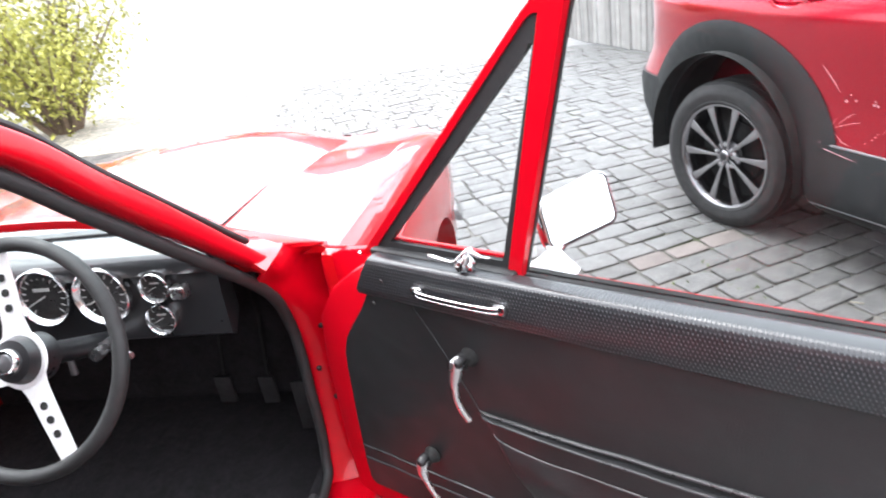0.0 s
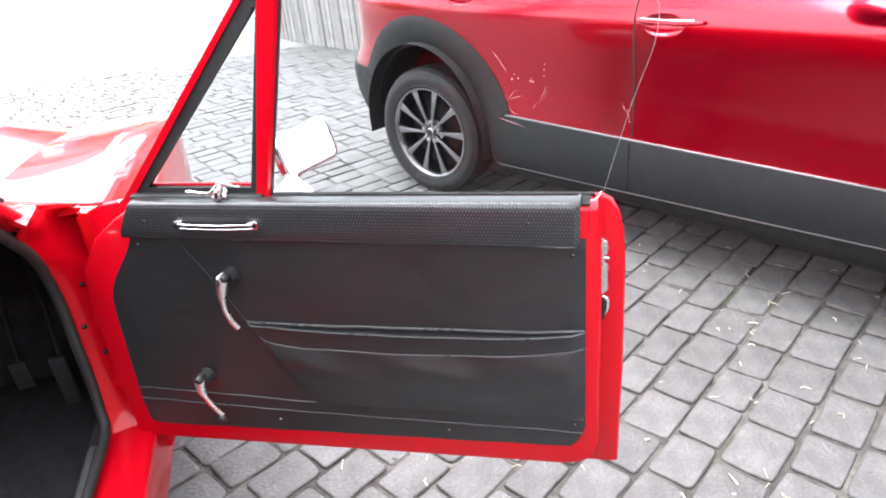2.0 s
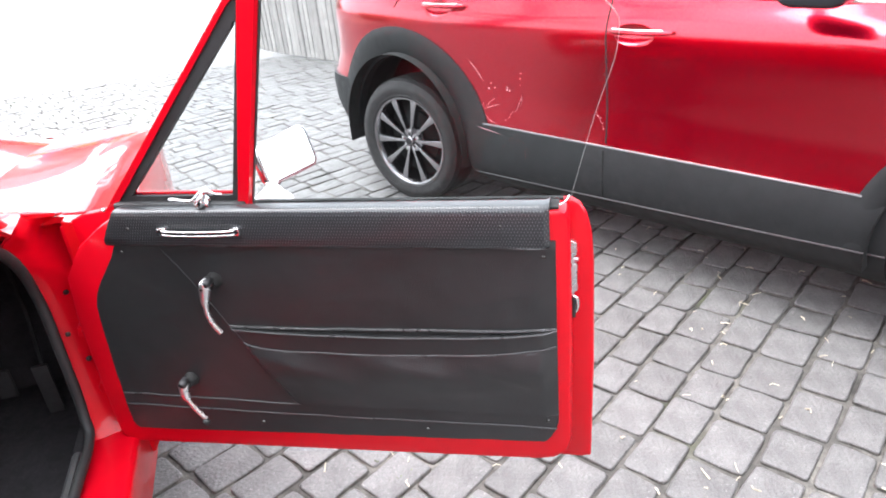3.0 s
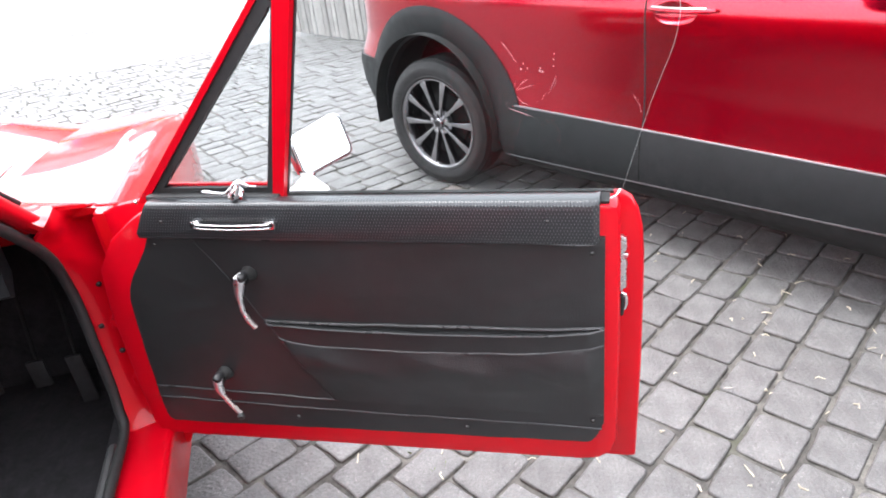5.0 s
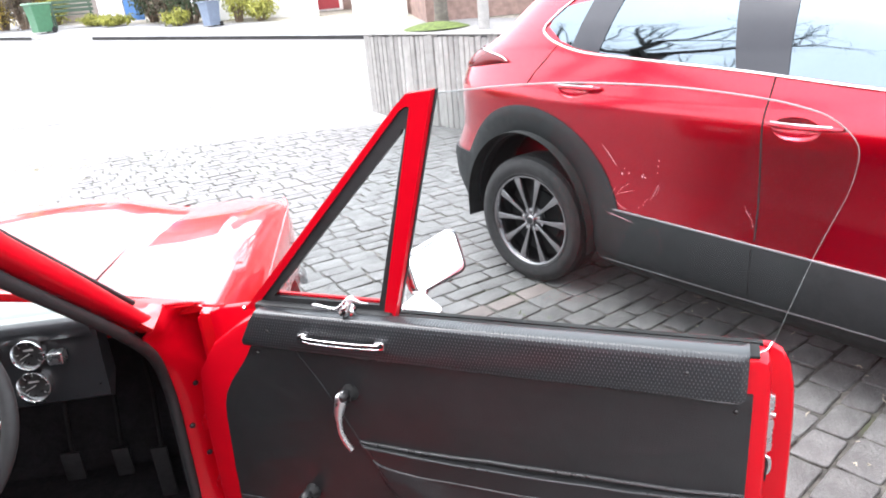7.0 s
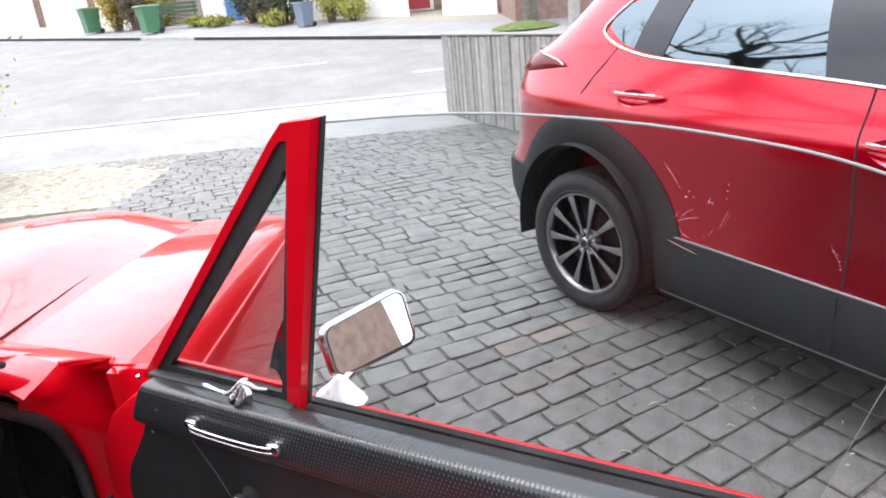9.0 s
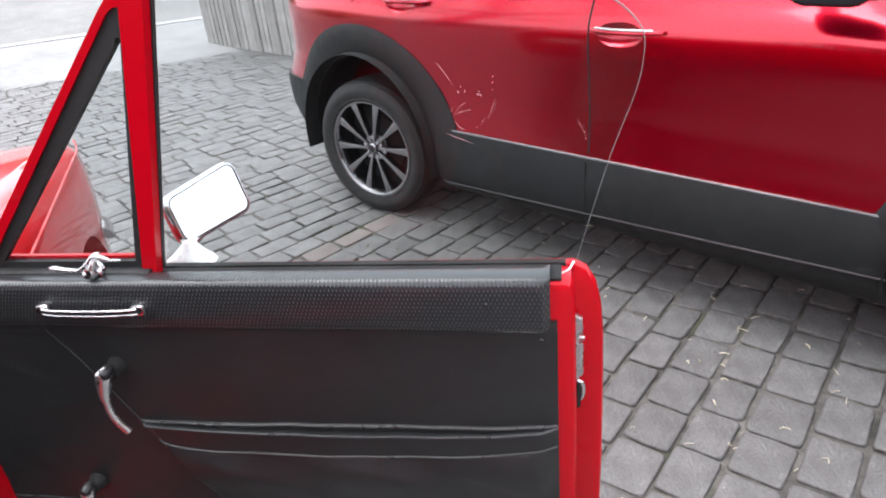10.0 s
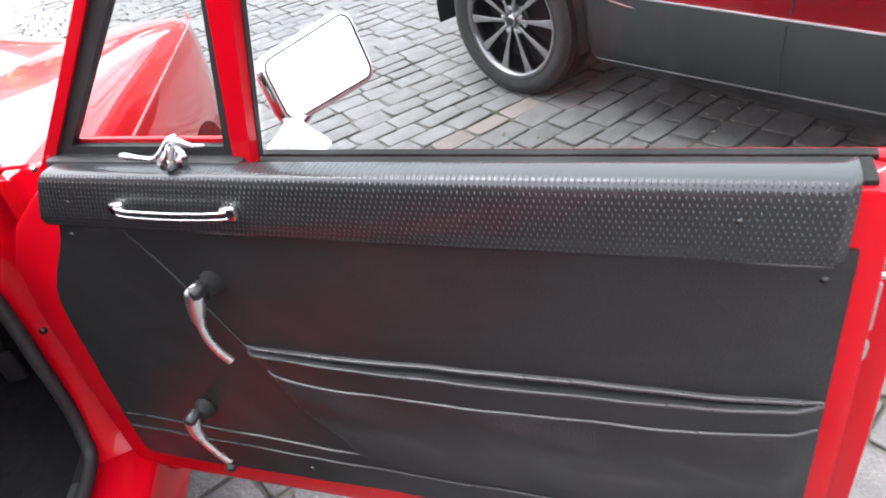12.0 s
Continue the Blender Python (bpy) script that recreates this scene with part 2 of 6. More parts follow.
BARK = mat("dark_bark", (0.05, 0.042, 0.036), 0.9, vary=0.3, scale=8, bump=1.0, bump_scale=30)
PALEBARK = mat("pale_bark", (0.12, 0.105, 0.09), 0.9, vary=0.3, scale=8, bump=1.0, bump_scale=30)
BRICK = mat("brown_brick", (0.24, 0.16, 0.135), 0.85, vary=0.25, scale=5, bump=0.5)
WHITEWALL = mat("white_render", (0.78, 0.77, 0.75), 0.8, vary=0.06, scale=2)
GREYWALL = mat("grey_brown_render", (0.34, 0.29, 0.27), 0.85, vary=0.15, scale=2, bump=0.3)
REDDOOR = mat("red_door_paint", (0.34, 0.03, 0.04), 0.4, vary=0.06)
BINGREEN = mat("green_plastic", (0.06, 0.17, 0.09), 0.5, vary=0.1)
BINLID = mat("pale_green_plastic", (0.20, 0.32, 0.22), 0.5, vary=0.1)
BINBLUE = mat("blue_grey_plastic", (0.16, 0.20, 0.27), 0.5, vary=0.1)
BLUEPAINT = mat("blue_paint", (0.06, 0.16, 0.38), 0.5, vary=0.1)

# ---- mesh helpers ----


def part(name, bm, material, parent=None, label="", smooth=False, at=None):
    me = bpy.data.meshes.new(name)
    bmesh.ops.recalc_face_normals(bm, faces=bm.faces)
    bm.to_mesh(me)
    bm.free()
    me.materials.append(material)
    if smooth:
        me.shade_smooth()
        me.set_sharp_from_angle(angle=radians(38))
    ob = new(name, me)
    ob.parent = parent
    if at is not None:
        ob.matrix_basis = at
    if label:
        ob["label"] = label
    return ob


def thing(name, m, label, category, group="", kind=""):
    ob = new(name)
    ob.empty_display_size = 0.1
    ob.matrix_basis = m
    return tagged(ob, label, category, group, kind)


def box(bm, x0, x1, y0, y1, z0, z1, bevel=0.0, seg=2):
    b = bmesh.new() if bevel else bm
    v = [b.verts.new(p) for p in ((x0, y0, z0), (x1, y0, z0), (x1, y1, z0), (x0, y1, z0), (x0, y0, z1), (x1, y0, z1), (x1, y1, z1), (x0, y1, z1))]
    for q in ((3, 2, 1, 0), (4, 5, 6, 7), (0, 1, 5, 4), (1, 2, 6, 5), (2, 3, 7, 6), (3, 0, 4, 7)):
        b.faces.new([v[i] for i in q])
    if bevel:
        bmesh.ops.bevel(b, geom=b.edges[:], offset=bevel, segments=seg, affect="EDGES", profile=0.5)
        pour(b, bm)
    return bm


def pour(src, dst, m=None):
    """Adds the geometry of src to dst and frees src."""
    src.verts.index_update()
    vs = [dst.verts.new(m @ v.co if m else v.co) for v in src.verts]
    for f in src.faces:
        dst.faces.new([vs[v.index] for v in f.verts])
    src.free()


def prism(bm, pts, lo, hi, to, bevel=0.0):
    """Extrudes the outline pts from lo to hi; to(a, b, t) gives the place."""
    b = bmesh.new()
    n = len(pts)
    p = [b.verts.new(to(x, y, lo)) for x, y in pts]
    q = [b.verts.new(to(x, y, hi)) for x, y in pts]
    f1, f2 = b.faces.new(p), b.faces.new(q[::-1])
    for i in range(n):
        b.faces.new((p[i], q[i], q[(i + 1) % n], p[(i + 1) % n]))
    if bevel:
        bmesh.ops.recalc_face_normals(b, faces=b.faces)
        rim = [e for e in b.edges if (f1 in e.link_faces or f2 in e.link_faces)]
        bmesh.ops.bevel(b, geom=rim, offset=bevel, segments=2, affect="EDGES", profile=0.5)
    pour(b, bm)
    return bm


def ringprism(bm, outer, inner, lo, hi, to):
    """A closed band between two outlines with as many corners."""
    n = len(outer)
    rows = [[bm.verts.new(to(x, y, t)) for x, y in o] for o, t in ((outer, lo), (outer, hi), (inner, hi), (inner, lo))]
    for k in range(4):
        a, b = rows[k], rows[(k + 1) % 4]
        for i in range(n):
            j = (i + 1) % n
            bm.faces.new((a[i], a[j], b[j], b[i]))
    return bm


def tube(bm, path, radius, seg=8, flat=1.0, caps=True):
    """A round rod along a path; radius may be a list; flat squeezes it."""
    pts = [Vector(p) for p in path]
    rad = radius if isinstance(radius, (list, tuple)) else [radius] * len(pts)
    rings, up = [], None
    for i, p in enumerate(pts):
        d = (pts[min(i + 1, len(pts) - 1)] - pts[max(i - 1, 0)]).normalized()
        if up is None:
            up = d.orthogonal().normalized()
        side = d.cross(up)
        if side.length < 1e-6:
            side = d.orthogonal()
        side.normalize()
        up = side.cross(d).normalized()
        rings.append([bm.verts.new(p + (side * math.cos(a) * flat + up * math.sin(a)) * rad[i]) for a in (2 * math.pi * k / seg for k in range(seg))])
    for a, b in zip(rings, rings[1:]):
        for k in range(seg):
            bm.faces.new((a[k], a[(k + 1) % seg], b[(k + 1) % seg], b[k]))
    if caps:
        bm.faces.new(rings[0][::-1])
        bm.faces.new(rings[-1])
    return bm


def smooth_path(pts, n=6):
    """Points on a smooth curve through the given ones."""
    p = [Vector(q) for q in pts]
    p = [2 * p[0] - p[1]] + p + [2 * p[-1] - p[-2]]
    out = []
    for i in range(1, len(p) - 2):
        for k in range(n):
            t = k / n
            a, b, c, d = p[i - 1], p[i], p[i + 1], p[i + 2]
            out.append(0.5 * (2 * b + (c - a) * t + (2 * a - 5 * b + 4 * c - d) * t * t + (3 * b - a - 3 * c + d) * t**3))
    return out + [p[-2]]


def lathe(bm, profile, m=None, seg=32, closed=False, caps=True):
    """Turns (radius, height) points round z, then lays them by m."""
    m = m or Matrix()
    rings = [[bm.verts.new(m @ Vector((r * math.cos(a), r * math.sin(a), h))) for a in (2 * math.pi * k / seg for k in range(seg))] for r, h in profile]
    pairs = list(zip(rings, rings[1:])) + ([(rings[-1], rings[0])] if closed else [])
    for a, b in pairs:
        for k in range(seg):
            bm.faces.new((a[k], a[(k + 1) % seg], b[(k + 1) % seg], b[k]))
    if not closed and caps:
        for ring, r in ((rings[0], profile[0][0]), (rings[-1], profile[-1][0])):
            if r > 1e-5:
                bm.faces.new(ring)
    return bm


def sheet(bm, nu, nv, f, thick=None):
    """A surface f(u, v), u and v from 0 to 1; thick is a vector that gives it a back."""
    g = [[bm.verts.new(f(i / nu, j / nv)) for j in range(nv + 1)] for i in range(nu + 1)]
    for i in range(nu):
        for j in range(nv):
            bm.faces.new((g[i][j], g[i + 1][j], g[i + 1][j + 1], g[i][j + 1]))
    if thick is not None:
        t = Vector(thick)
        h = [[bm.verts.new(v.co + t) for v in row] for row in g]
        for i in range(nu):
            for j in range(nv):
                bm.faces.new((h[i][j], h[i][j + 1], h[i + 1][j + 1], h[i + 1][j]))
        edge = [(i, 0) for i in range(nu)] + [(nu, j) for j in range(nv)] + [(i, nv) for i in range(nu, 0, -1)] + [(0, j) for j in range(nv, 0, -1)]
        for (a, b), (c, d) in zip(edge, edge[1:] + edge[:1]):
            bm.faces.new((g[a][b], h[a][b], h[c][d], g[c][d]))
    return bm


def lerp_list(table, x):
    """Piecewise straight value of a table of (x, y)."""
    xs, ys = zip(*table)
    return float(np.interp(x, xs, ys))


def facing(p, normal, up=(0, 0, 1)):
    """A pose at p whose z looks along normal."""
    z = Vector(normal).normalized()
    x = Vector(up).cross(z)
    x = x.normalized() if x.length > 1e-4 else z.orthogonal().normalized()
    y = z.cross(x)
    m = Matrix((x, y, z)).transposed().to_4x4()
    m.translation = p
    return m

# ---- the setting: sloping drive, footpath, road ----
ROADN = Vector((-0.922, 0.386, 0))
ROADE = Vector((0.386, 0.922, 0))
RISE = math.tan(radians(4.5))


def land(d, e, dz=0.0):
    """A place d metres towards the road and e metres along it, on the lie of the land."""
    z = RISE * min(max(d - 9.0, 0.0), 26.0)
    p = ROADN * d + ROADE * e
    return Vector((p.x, p.y, z + dz))


def strip(bm, d0, d1, e0, e1, dz, nd=1, ne=1, thick=0.05):
    """A slab on the land between two distances and two stretches; d0 and d1 may be functions of e."""
    a = d0 if callable(d0) else (lambda e: d0)
    b = d1 if callable(d1) else (lambda e: d1)
    return sheet(bm, nd, ne, lambda u, v: land(a(e0 + (e1 - e0) * v) * (1 - u) + b(e0 + (e1 - e0) * v) * u, e0 + (e1 - e0) * v, dz), (0, 0, -thick))


def far_kerb(e):
    return max(15.9 + 0.75 * (4.0 - e), 14.4)


bm = bmesh.new()
DS = [-600, -60, -15, -6, 0, 6, 9.0, 12, 20, 28, 35.0, 60, 200, 1500]
ES = [-1500, -200, -60, -20, -8, 0, 8, 20, 60, 200, 1500]
g = [[bm.verts.new(land(d, e, -0.0095 if d < 9.5 else -0.17)) for e in ES] for d in DS]
for i in range(len(DS) - 1):
    for j in range(len(ES) - 1):
        bm.faces.new((g[i][j], g[i + 1][j], g[i + 1][j + 1], g[i][j + 1]))
ground = tagged(part("ground", bm, JOINT), "sandy earth ground between and beyond the paving", "ground", kind="structure")
pavement = tagged(part("pavement", strip(bmesh.new(), 8.90, 11.06, -30, 30, -0.0025, 4, 60, 0.12), CONCRETE), "pale concrete footpath along the road", "pavement", kind="structure")
road = tagged(part("road", strip(bmesh.new(), 11.2, far_kerb, -45, 30, -0.085, 12, 75, 0.06), ASPHALT), "worn grey asphalt road", "road", kind="structure")
tagged(part("pavement", strip(bmesh.new(), lambda e: far_kerb(e) + 0.13, lambda e: far_kerb(e) + 3.4, -45, 30, 0.02, 4, 75, 0.15), CONCRETE), "pale footpath on the far side of the road", "pavement", kind="structure")
garden = tagged(part("ground", strip(bmesh.new(), lambda e: far_kerb(e) + 3.4, lambda e: far_kerb(e) + 16, -45, 30, 0.01, 6, 40, 0.1), MULCH), "dry planted front gardens across the road", "ground", kind="structure")


# Near-black strip paints the shade on the far kerb's upright face.
KERBSHADE = mat("kerb_shade", (0.026, 0.025, 0.025), 0.8, vary=0.4, scale=3)
for e0, e1 in ((-18, -8.1), (-5.9, 12)):
    tagged(part("gutter", strip(bmesh.new(), lambda e: far_kerb(e) - 0.035, lambda e: far_kerb(e) - 0.004, e0, e1, 0.004, 1, 60, 0.085), KERBSHADE), "dark strip for the shade on the far kerb's face", "gutter", kind="structure")


def kerb_row(label, at, e0, e1, step):
    root = tagged(new("kerb"), label, "kerb", kind="structure")
    root.matrix_basis = Matrix.Translation(land(at(0), 0))
    k, e = 0, e0
    while e < e1:
        b = strip(bmesh.new(), lambda q: at(q), lambda q: at(q) + 0.13, e + 0.006, e + step - 0.006, 0.012, 1, 1, 0.22)
        bmesh.ops.translate(b, verts=b.verts, vec=-root.matrix_basis.translation)
        part("kerbstone", b, KERB, root)
        e += step
        k += 1


kerb_row("pale stone kerb beside the footpath", lambda e: 11.07, -14, 12, 0.9)
kerb_row("worn stone kerb on the far side of the road", far_kerb, -18, 8, 1.3)
for d, e, l, w in ((13.5, -4.4, 1.0, 0.13), (13.5, -9.4, 1.0, 0.13), (13.5, 0.6, 1.0, 0.13), (15.8, -5.4, 4.2, 0.09), (15.8, 1.4, 3.4, 0.09)):
    tagged(part("road_marking", strip(bmesh.new(), d, d + w, e, e + l, -0.081, 1, 1, 0.003), LINEPAINT), "worn white painted line on the asphalt", "road marking", kind="structure")
tagged(part("road_marking", strip(bmesh.new(), 11.34, 11.43, -25, 20, -0.081, 1, 30, 0.003), LINEPAINT), "long white edge line along the kerb", "road marking", kind="structure")

# unseen wall added behind the coupe to dim reflections and close the drive
tagged(part("wall_house", box(bmesh.new(), -3.4, 7.7, -7.8, -7.5, 0, 3.0), BRICK), "unseen brown brick wall added to dim reflections", "wall", kind="structure")

tagged(part("wall_house", box(bmesh.new(), 7.4, 7.7, -7.5, 9.9, 0, 3.6), BRICK), "plain brown brick house wall at the drive's end", "wall", kind="structure")

# ---- paling fence beside the drive ----
fence = thing("fence", pose(-7.4, 4.56, 0), "low weathered grey wooden paling fence", "fence", kind="")
for i in range(30):
    x = -1.06 + i * 0.098
    h = 1.03 + random.uniform(-0.012, 0.012)
    b = box(bmesh.new(), x, x + random.uniform(0.072, 0.082), -0.014 + random.uniform(-0.009, 0.009), 0.008, 0.01, h, 0.004, 1)
    part("paling", b, PALING, fence)
for z in (0.25, 0.85):
    part("rail", box(bmesh.new(), -1.06, 1.9, 0.012, 0.05, z, z + 0.07, 0.004, 1), PALING, fence)
for x in (-1.12, 0.4, 1.85):
    part("post", box(bmesh.new(), x - 0.01, x + 0.085, -0.02, 0.06, 0, 1.05, 0.006, 1), PALING, fence)
part("capping", box(bmesh.new(), -1.13, 1.95, -0.03, 0.05, 1.046, 1.066, 0.004, 1), PALING, fence)

# ---- old red coupe with its driver's door open ----
CX, CY = 1.5, 1.13
CARROT = pose(0, 0, 0, 0, 0, 153)
CARM = CARROT @ Matrix.Translation((CX, CY, 0))
coupe = thing("coupe", CARM, "small old red coupe with its driver's door open", "car")


def cpart(name, bm, material, parent=None, label="", smooth=True):
    """A part of the coupe, built with x ahead and y to the left."""
    bmesh.ops.translate(bm, verts=bm.verts, vec=(-CX, -CY, 0))
    return part(name, bm, material, parent or coupe, label, smooth)


def cut(ob, cutter):
    """Cuts the solid cutter out of ob's mesh for good."""
    me = bpy.data.meshes.new("cutter")
    bmesh.ops.recalc_face_normals(cutter, faces=cutter.faces)
    cutter.to_mesh(me)
    cutter.free()
    tool = new("cutter", me)
    tool.matrix_basis = ob.matrix_world.copy() if ob.parent is None else ob.parent.matrix_basis @ ob.matrix_basis
    mod = ob.modifiers.new("cut", "BOOLEAN")
    mod.operation, mod.object, mod.solver = "DIFFERENCE", tool, "EXACT"
    dg = bpy.context.evaluated_depsgraph_get()
    done = bpy.data.meshes.new_from_object(ob.evaluated_get(dg))
    ob.modifiers.remove(mod)
    ob.data = done
    bpy.data.objects.remove(tool)
    done.shade_smooth()
    done.set_sharp_from_angle(angle=radians(35))


def wing_edge(x):
    return 0.322 + 0.65 * max(x - 2.58, 0) ** 2 + 3.0 * max(x - 2.86, 0) ** 2 + 0.012 * max(1.9 - x, 0)


def wing_top(x):
    return lerp_list(((1.5, 0.912), (1.57, 0.908), (1.8, 0.899), (2.0, 0.890), (2.2, 0.878), (2.42, 0.858), (2.58, 0.835), (2.84, 0.795), (2.93, 0.765), (2.985, 0.70), (3.02, 0.60)), x)


def front_section(x):
    e, t = wing_edge(x), wing_top(x)
    c = min(0.80, t - 0.035)
    half = [(e + 0.05, 0.27), (e + 0.012, 0.34), (e, 0.48), (e - 0.008, 0.62), (e - 0.008, c - 0.05), (e, c), (e + 0.022, c + (t - c) * 0.62), (e + 0.055, t - 0.006), (e + 0.10, t), (e + 0.16, t + 0.001), (e + 0.24, t - 0.001), (e + 0.34, t - 0.003), (e + 0.44, t - 0.001), (e + 0.54, t + 0.006), (e + 0.66, t + 0.014)]
    lift = lerp_list(((1.57, 0.0), (1.8, 0.014), (2.2, 0.042), (2.58, 0.060), (2.84, 0.052)), x)
    half = [(min(y, CY - 0.01), z + lift * min(max((y - e - 0.36) / 0.22, 0), 1)) for y, z in half]
    return [(y, z) for y, z in half] + [(CY, t + 0.016 + lift)] + [(2 * CY - y, z) for y, z in reversed(half)]


def loft(bm, sections):
    rows = [[bm.verts.new(p) for p in s] for s in sections]
    for a, b in zip(rows, rows[1:]):
        for i in range(len(a) - 1):
            bm.faces.new((a[i], a[i + 1], b[i + 1], b[i]))
        bm.faces.new((a[-1], a[0], b[0], b[-1]))
    bm.faces.new(rows[0])
    bm.faces.new(rows[-1][::-1])
    return bm


def band_box(*pts):
    """A square post through the given places."""
    return tube(bmesh.new(), pts, 0.04, 4)


XS = [1.530, 1.545, 1.58, 1.65, 1.8, 1.95, 2.1, 2.25, 2.4, 2.5, 2.6, 2.7, 2.78, 2.85, 2.9, 2.94, 2.97, 2.99, 3.005, 3.018]
front = cpart("front_body", loft(bmesh.new(), [[(x, y, z) for y, z in front_section(x)] for x in XS]), WAXED, label="glossy red front wings")
c = bmesh.new()
for y in (0.2, 2.06):
    lathe(c, [(0.362, -0.2), (0.362, 0.2)], Matrix.Translation((2.28 - CX, y - CY, 0.265)) @ pose(0, 0, 0, 90), 40)
# recess behind the wing's rear edge and the well of the footwell
box(c, 1.50 - CX, 1.95 - CX, 0.503 - CY, 1.72 - CY, 0.20, 0.84)
cut(front, c)
cut(front, box(bmesh.new(), 1.45 - CX, 1.62 - CX, 0.505 - CY, 1.70 - CY, 0.80, 0.893))
cut(front, box(bmesh.new(), 1.45 - CX, 1.572 - CX, 0.400 - CY, 0.5028 - CY, 0.25, 1.0))
cut(front, box(bmesh.new(), 1.44 - CX, 1.68 - CX, 0.402 - CY, 0.5028 - CY, 0.31, 0.893))


def split_off(ob, name, material, label, test):
    """Lifts the faces that pass the test out of ob's mesh as a part of their own."""
    kept, taken = bmesh.new(), bmesh.new()
    kept.from_mesh(ob.data)
    taken.from_mesh(ob.data)
    bmesh.ops.delete(kept, geom=[f for f in kept.faces if test(f)], context="FACES")
    bmesh.ops.delete(taken, geom=[f for f in taken.faces if not test(f)], context="FACES")
    kept.to_mesh(ob.data)
    kept.free()
    ob.data.shade_smooth()
    ob.data.set_sharp_from_angle(angle=radians(35))
    return part(name, taken, material, coupe, label, True)


split_off(front, "bonnet", WAXED, "glossy red bonnet with a raised middle", lambda f: abs(f.calc_center_median().y) < 0.43 and f.normal.z > 0.6 and 0.12 < f.calc_center_median().x < 1.40)
# Dark tube drawn for the shade in the bonnet's shut line.
cpart("bonnet_gap", tube(bmesh.new(), [(x, 0.70 + 0.02 * (x - 1.6), wing_top(x) + 0.0015) for x in np.linspace(1.6, 2.9, 40)], 0.0028, 6), DARK)
cpart("wing_bead", tube(bmesh.new(), [(q, wing_edge(q) - 0.0005, 0.80 - 0.012 * max(q - 2.5, 0)) for q in np.linspace(1.60, 2.80, 50)], 0.0042, 8), WAXED)
cpart("wing_lining", box(bmesh.new(), 2.0, 2.6, 0.50, 0.52, 0.2, 0.75), DARK)

# wheel in the front arch
def old_wheel(x, y, side):
    m = Matrix.Translation((x, y, 0.285)) @ pose(0, 0, 0, 90 * side)
    t = cpart("wheel", lathe(bmesh.new(), [(0.17, -0.06), (0.20, -0.075), (0.25, -0.078), (0.275, -0.065), (0.285, -0.03), (0.285, 0.03), (0.275, 0.065), (0.25, 0.078), (0.20, 0.075), (0.17, 0.06)], m, 40, True), TYRE)
    r = bmesh.new()
    lathe(r, [(0.001, 0.045), (0.05, 0.05), (0.07, 0.03), (0.13, 0.015), (0.155, 0.05), (0.172, 0.055), (0.172, -0.05), (0.0, -0.05)], m, 32)
    bmesh.ops.translate(r, verts=r.verts, vec=(-CX, -CY, 0))
    part("rim", r, ALLOY, t, "silver steel wheel rim", True)


for wx in (2.28, -0.12):
    old_wheel(wx, 0.46, 1)
    old_wheel(wx, 1.80, -1)

# tail, far side, floor and roof shell that close the car and darken its cabin
def rear_section(x):
    k = lerp_list(((-0.95, 0.14), (-0.85, 0.06), (-0.6, 0.02), (0.3, 0.0)), x)
    t = lerp_list(((-0.95, 0.72), (-0.85, 0.84), (-0.5, 0.92), (0.3, 0.945)), x)
    return [(0.40 + k, 0.27), (0.36 + k, 0.4), (0.35 + k, 0.62), (0.36 + k, 0.8), (0.40 + k, t - 0.02), (0.47 + k, t), (1.79 - k, t), (1.86 - k, t - 0.02), (1.90 - k, 0.8), (1.91 - k, 0.62), (1.90 - k, 0.4), (1.86 - k, 0.27)]


tail = cpart("rear_body", loft(bmesh.new(), [[(x, y, z) for y, z in rear_section(x)] for x in (-0.95, -0.9, -0.85, -0.7, -0.5, -0.2, 0.1, 0.3)]), RED)
c = bmesh.new()
for y in (0.24, 2.02):
    lathe(c, [(0.345, -0.2), (0.345, 0.2)], Matrix.Translation((-0.12 - CX, y - CY, 0.265)) @ pose(0, 0, 0, 90), 40)
cut(tail, c)
cpart("far_door", box(bmesh.new(), 0.30, 1.565, 1.82, 1.91, 0.27, 0.94, 0.03), RED)
# Unseen trim and headlining, added to darken what the chrome reflects.
cpart("far_door_trim", box(bmesh.new(), 0.32, 1.545, 1.80, 1.819, 0.30, 0.93, 0.006), DARK, label="unseen black trim added inside the far door")
cpart("headlining", sheet(bmesh.new(), 14, 12, lambda u, v: Vector((-0.54 + 1.43 * u, 0.65 + 0.96 * v, 1.345 + 0.05 * math.sin(math.pi * v) - 0.035 * (2 * u - 1) ** 2)), (0, 0, -0.006)), DARK, label="unseen black headlining added under the roof")
cpart("floor_pan", box(bmesh.new(), 0.28, 1.98, 0.50, 1.80, 0.22, 0.30, 0.01), CARPET, label="black carpeted floor")
cpart("bulkhead", box(bmesh.new(), 1.93, 1.98, 0.52, 1.76, 0.28, 0.81), CARPET)
cpart("roof", sheet(bmesh.new(), 14, 12, lambda u, v: Vector((-0.55 + 1.47 * u, 0.63 + 1.0 * v, 1.385 + 0.05 * math.sin(math.pi * v) - 0.035 * (2 * u - 1) ** 2)), (0, 0, -0.03)), RED)
cpart("rear_window", sheet(bmesh.new(), 8, 10, lambda u, v: Vector((-0.85 + 0.32 * u, 0.55 + 1.16 * v + (0.08 - 0.16 * v) * u, 0.90 + 0.46 * u + 0.03 * math.sin(math.pi * v))), (0.01, 0, -0.008)), WINDOWTINT)
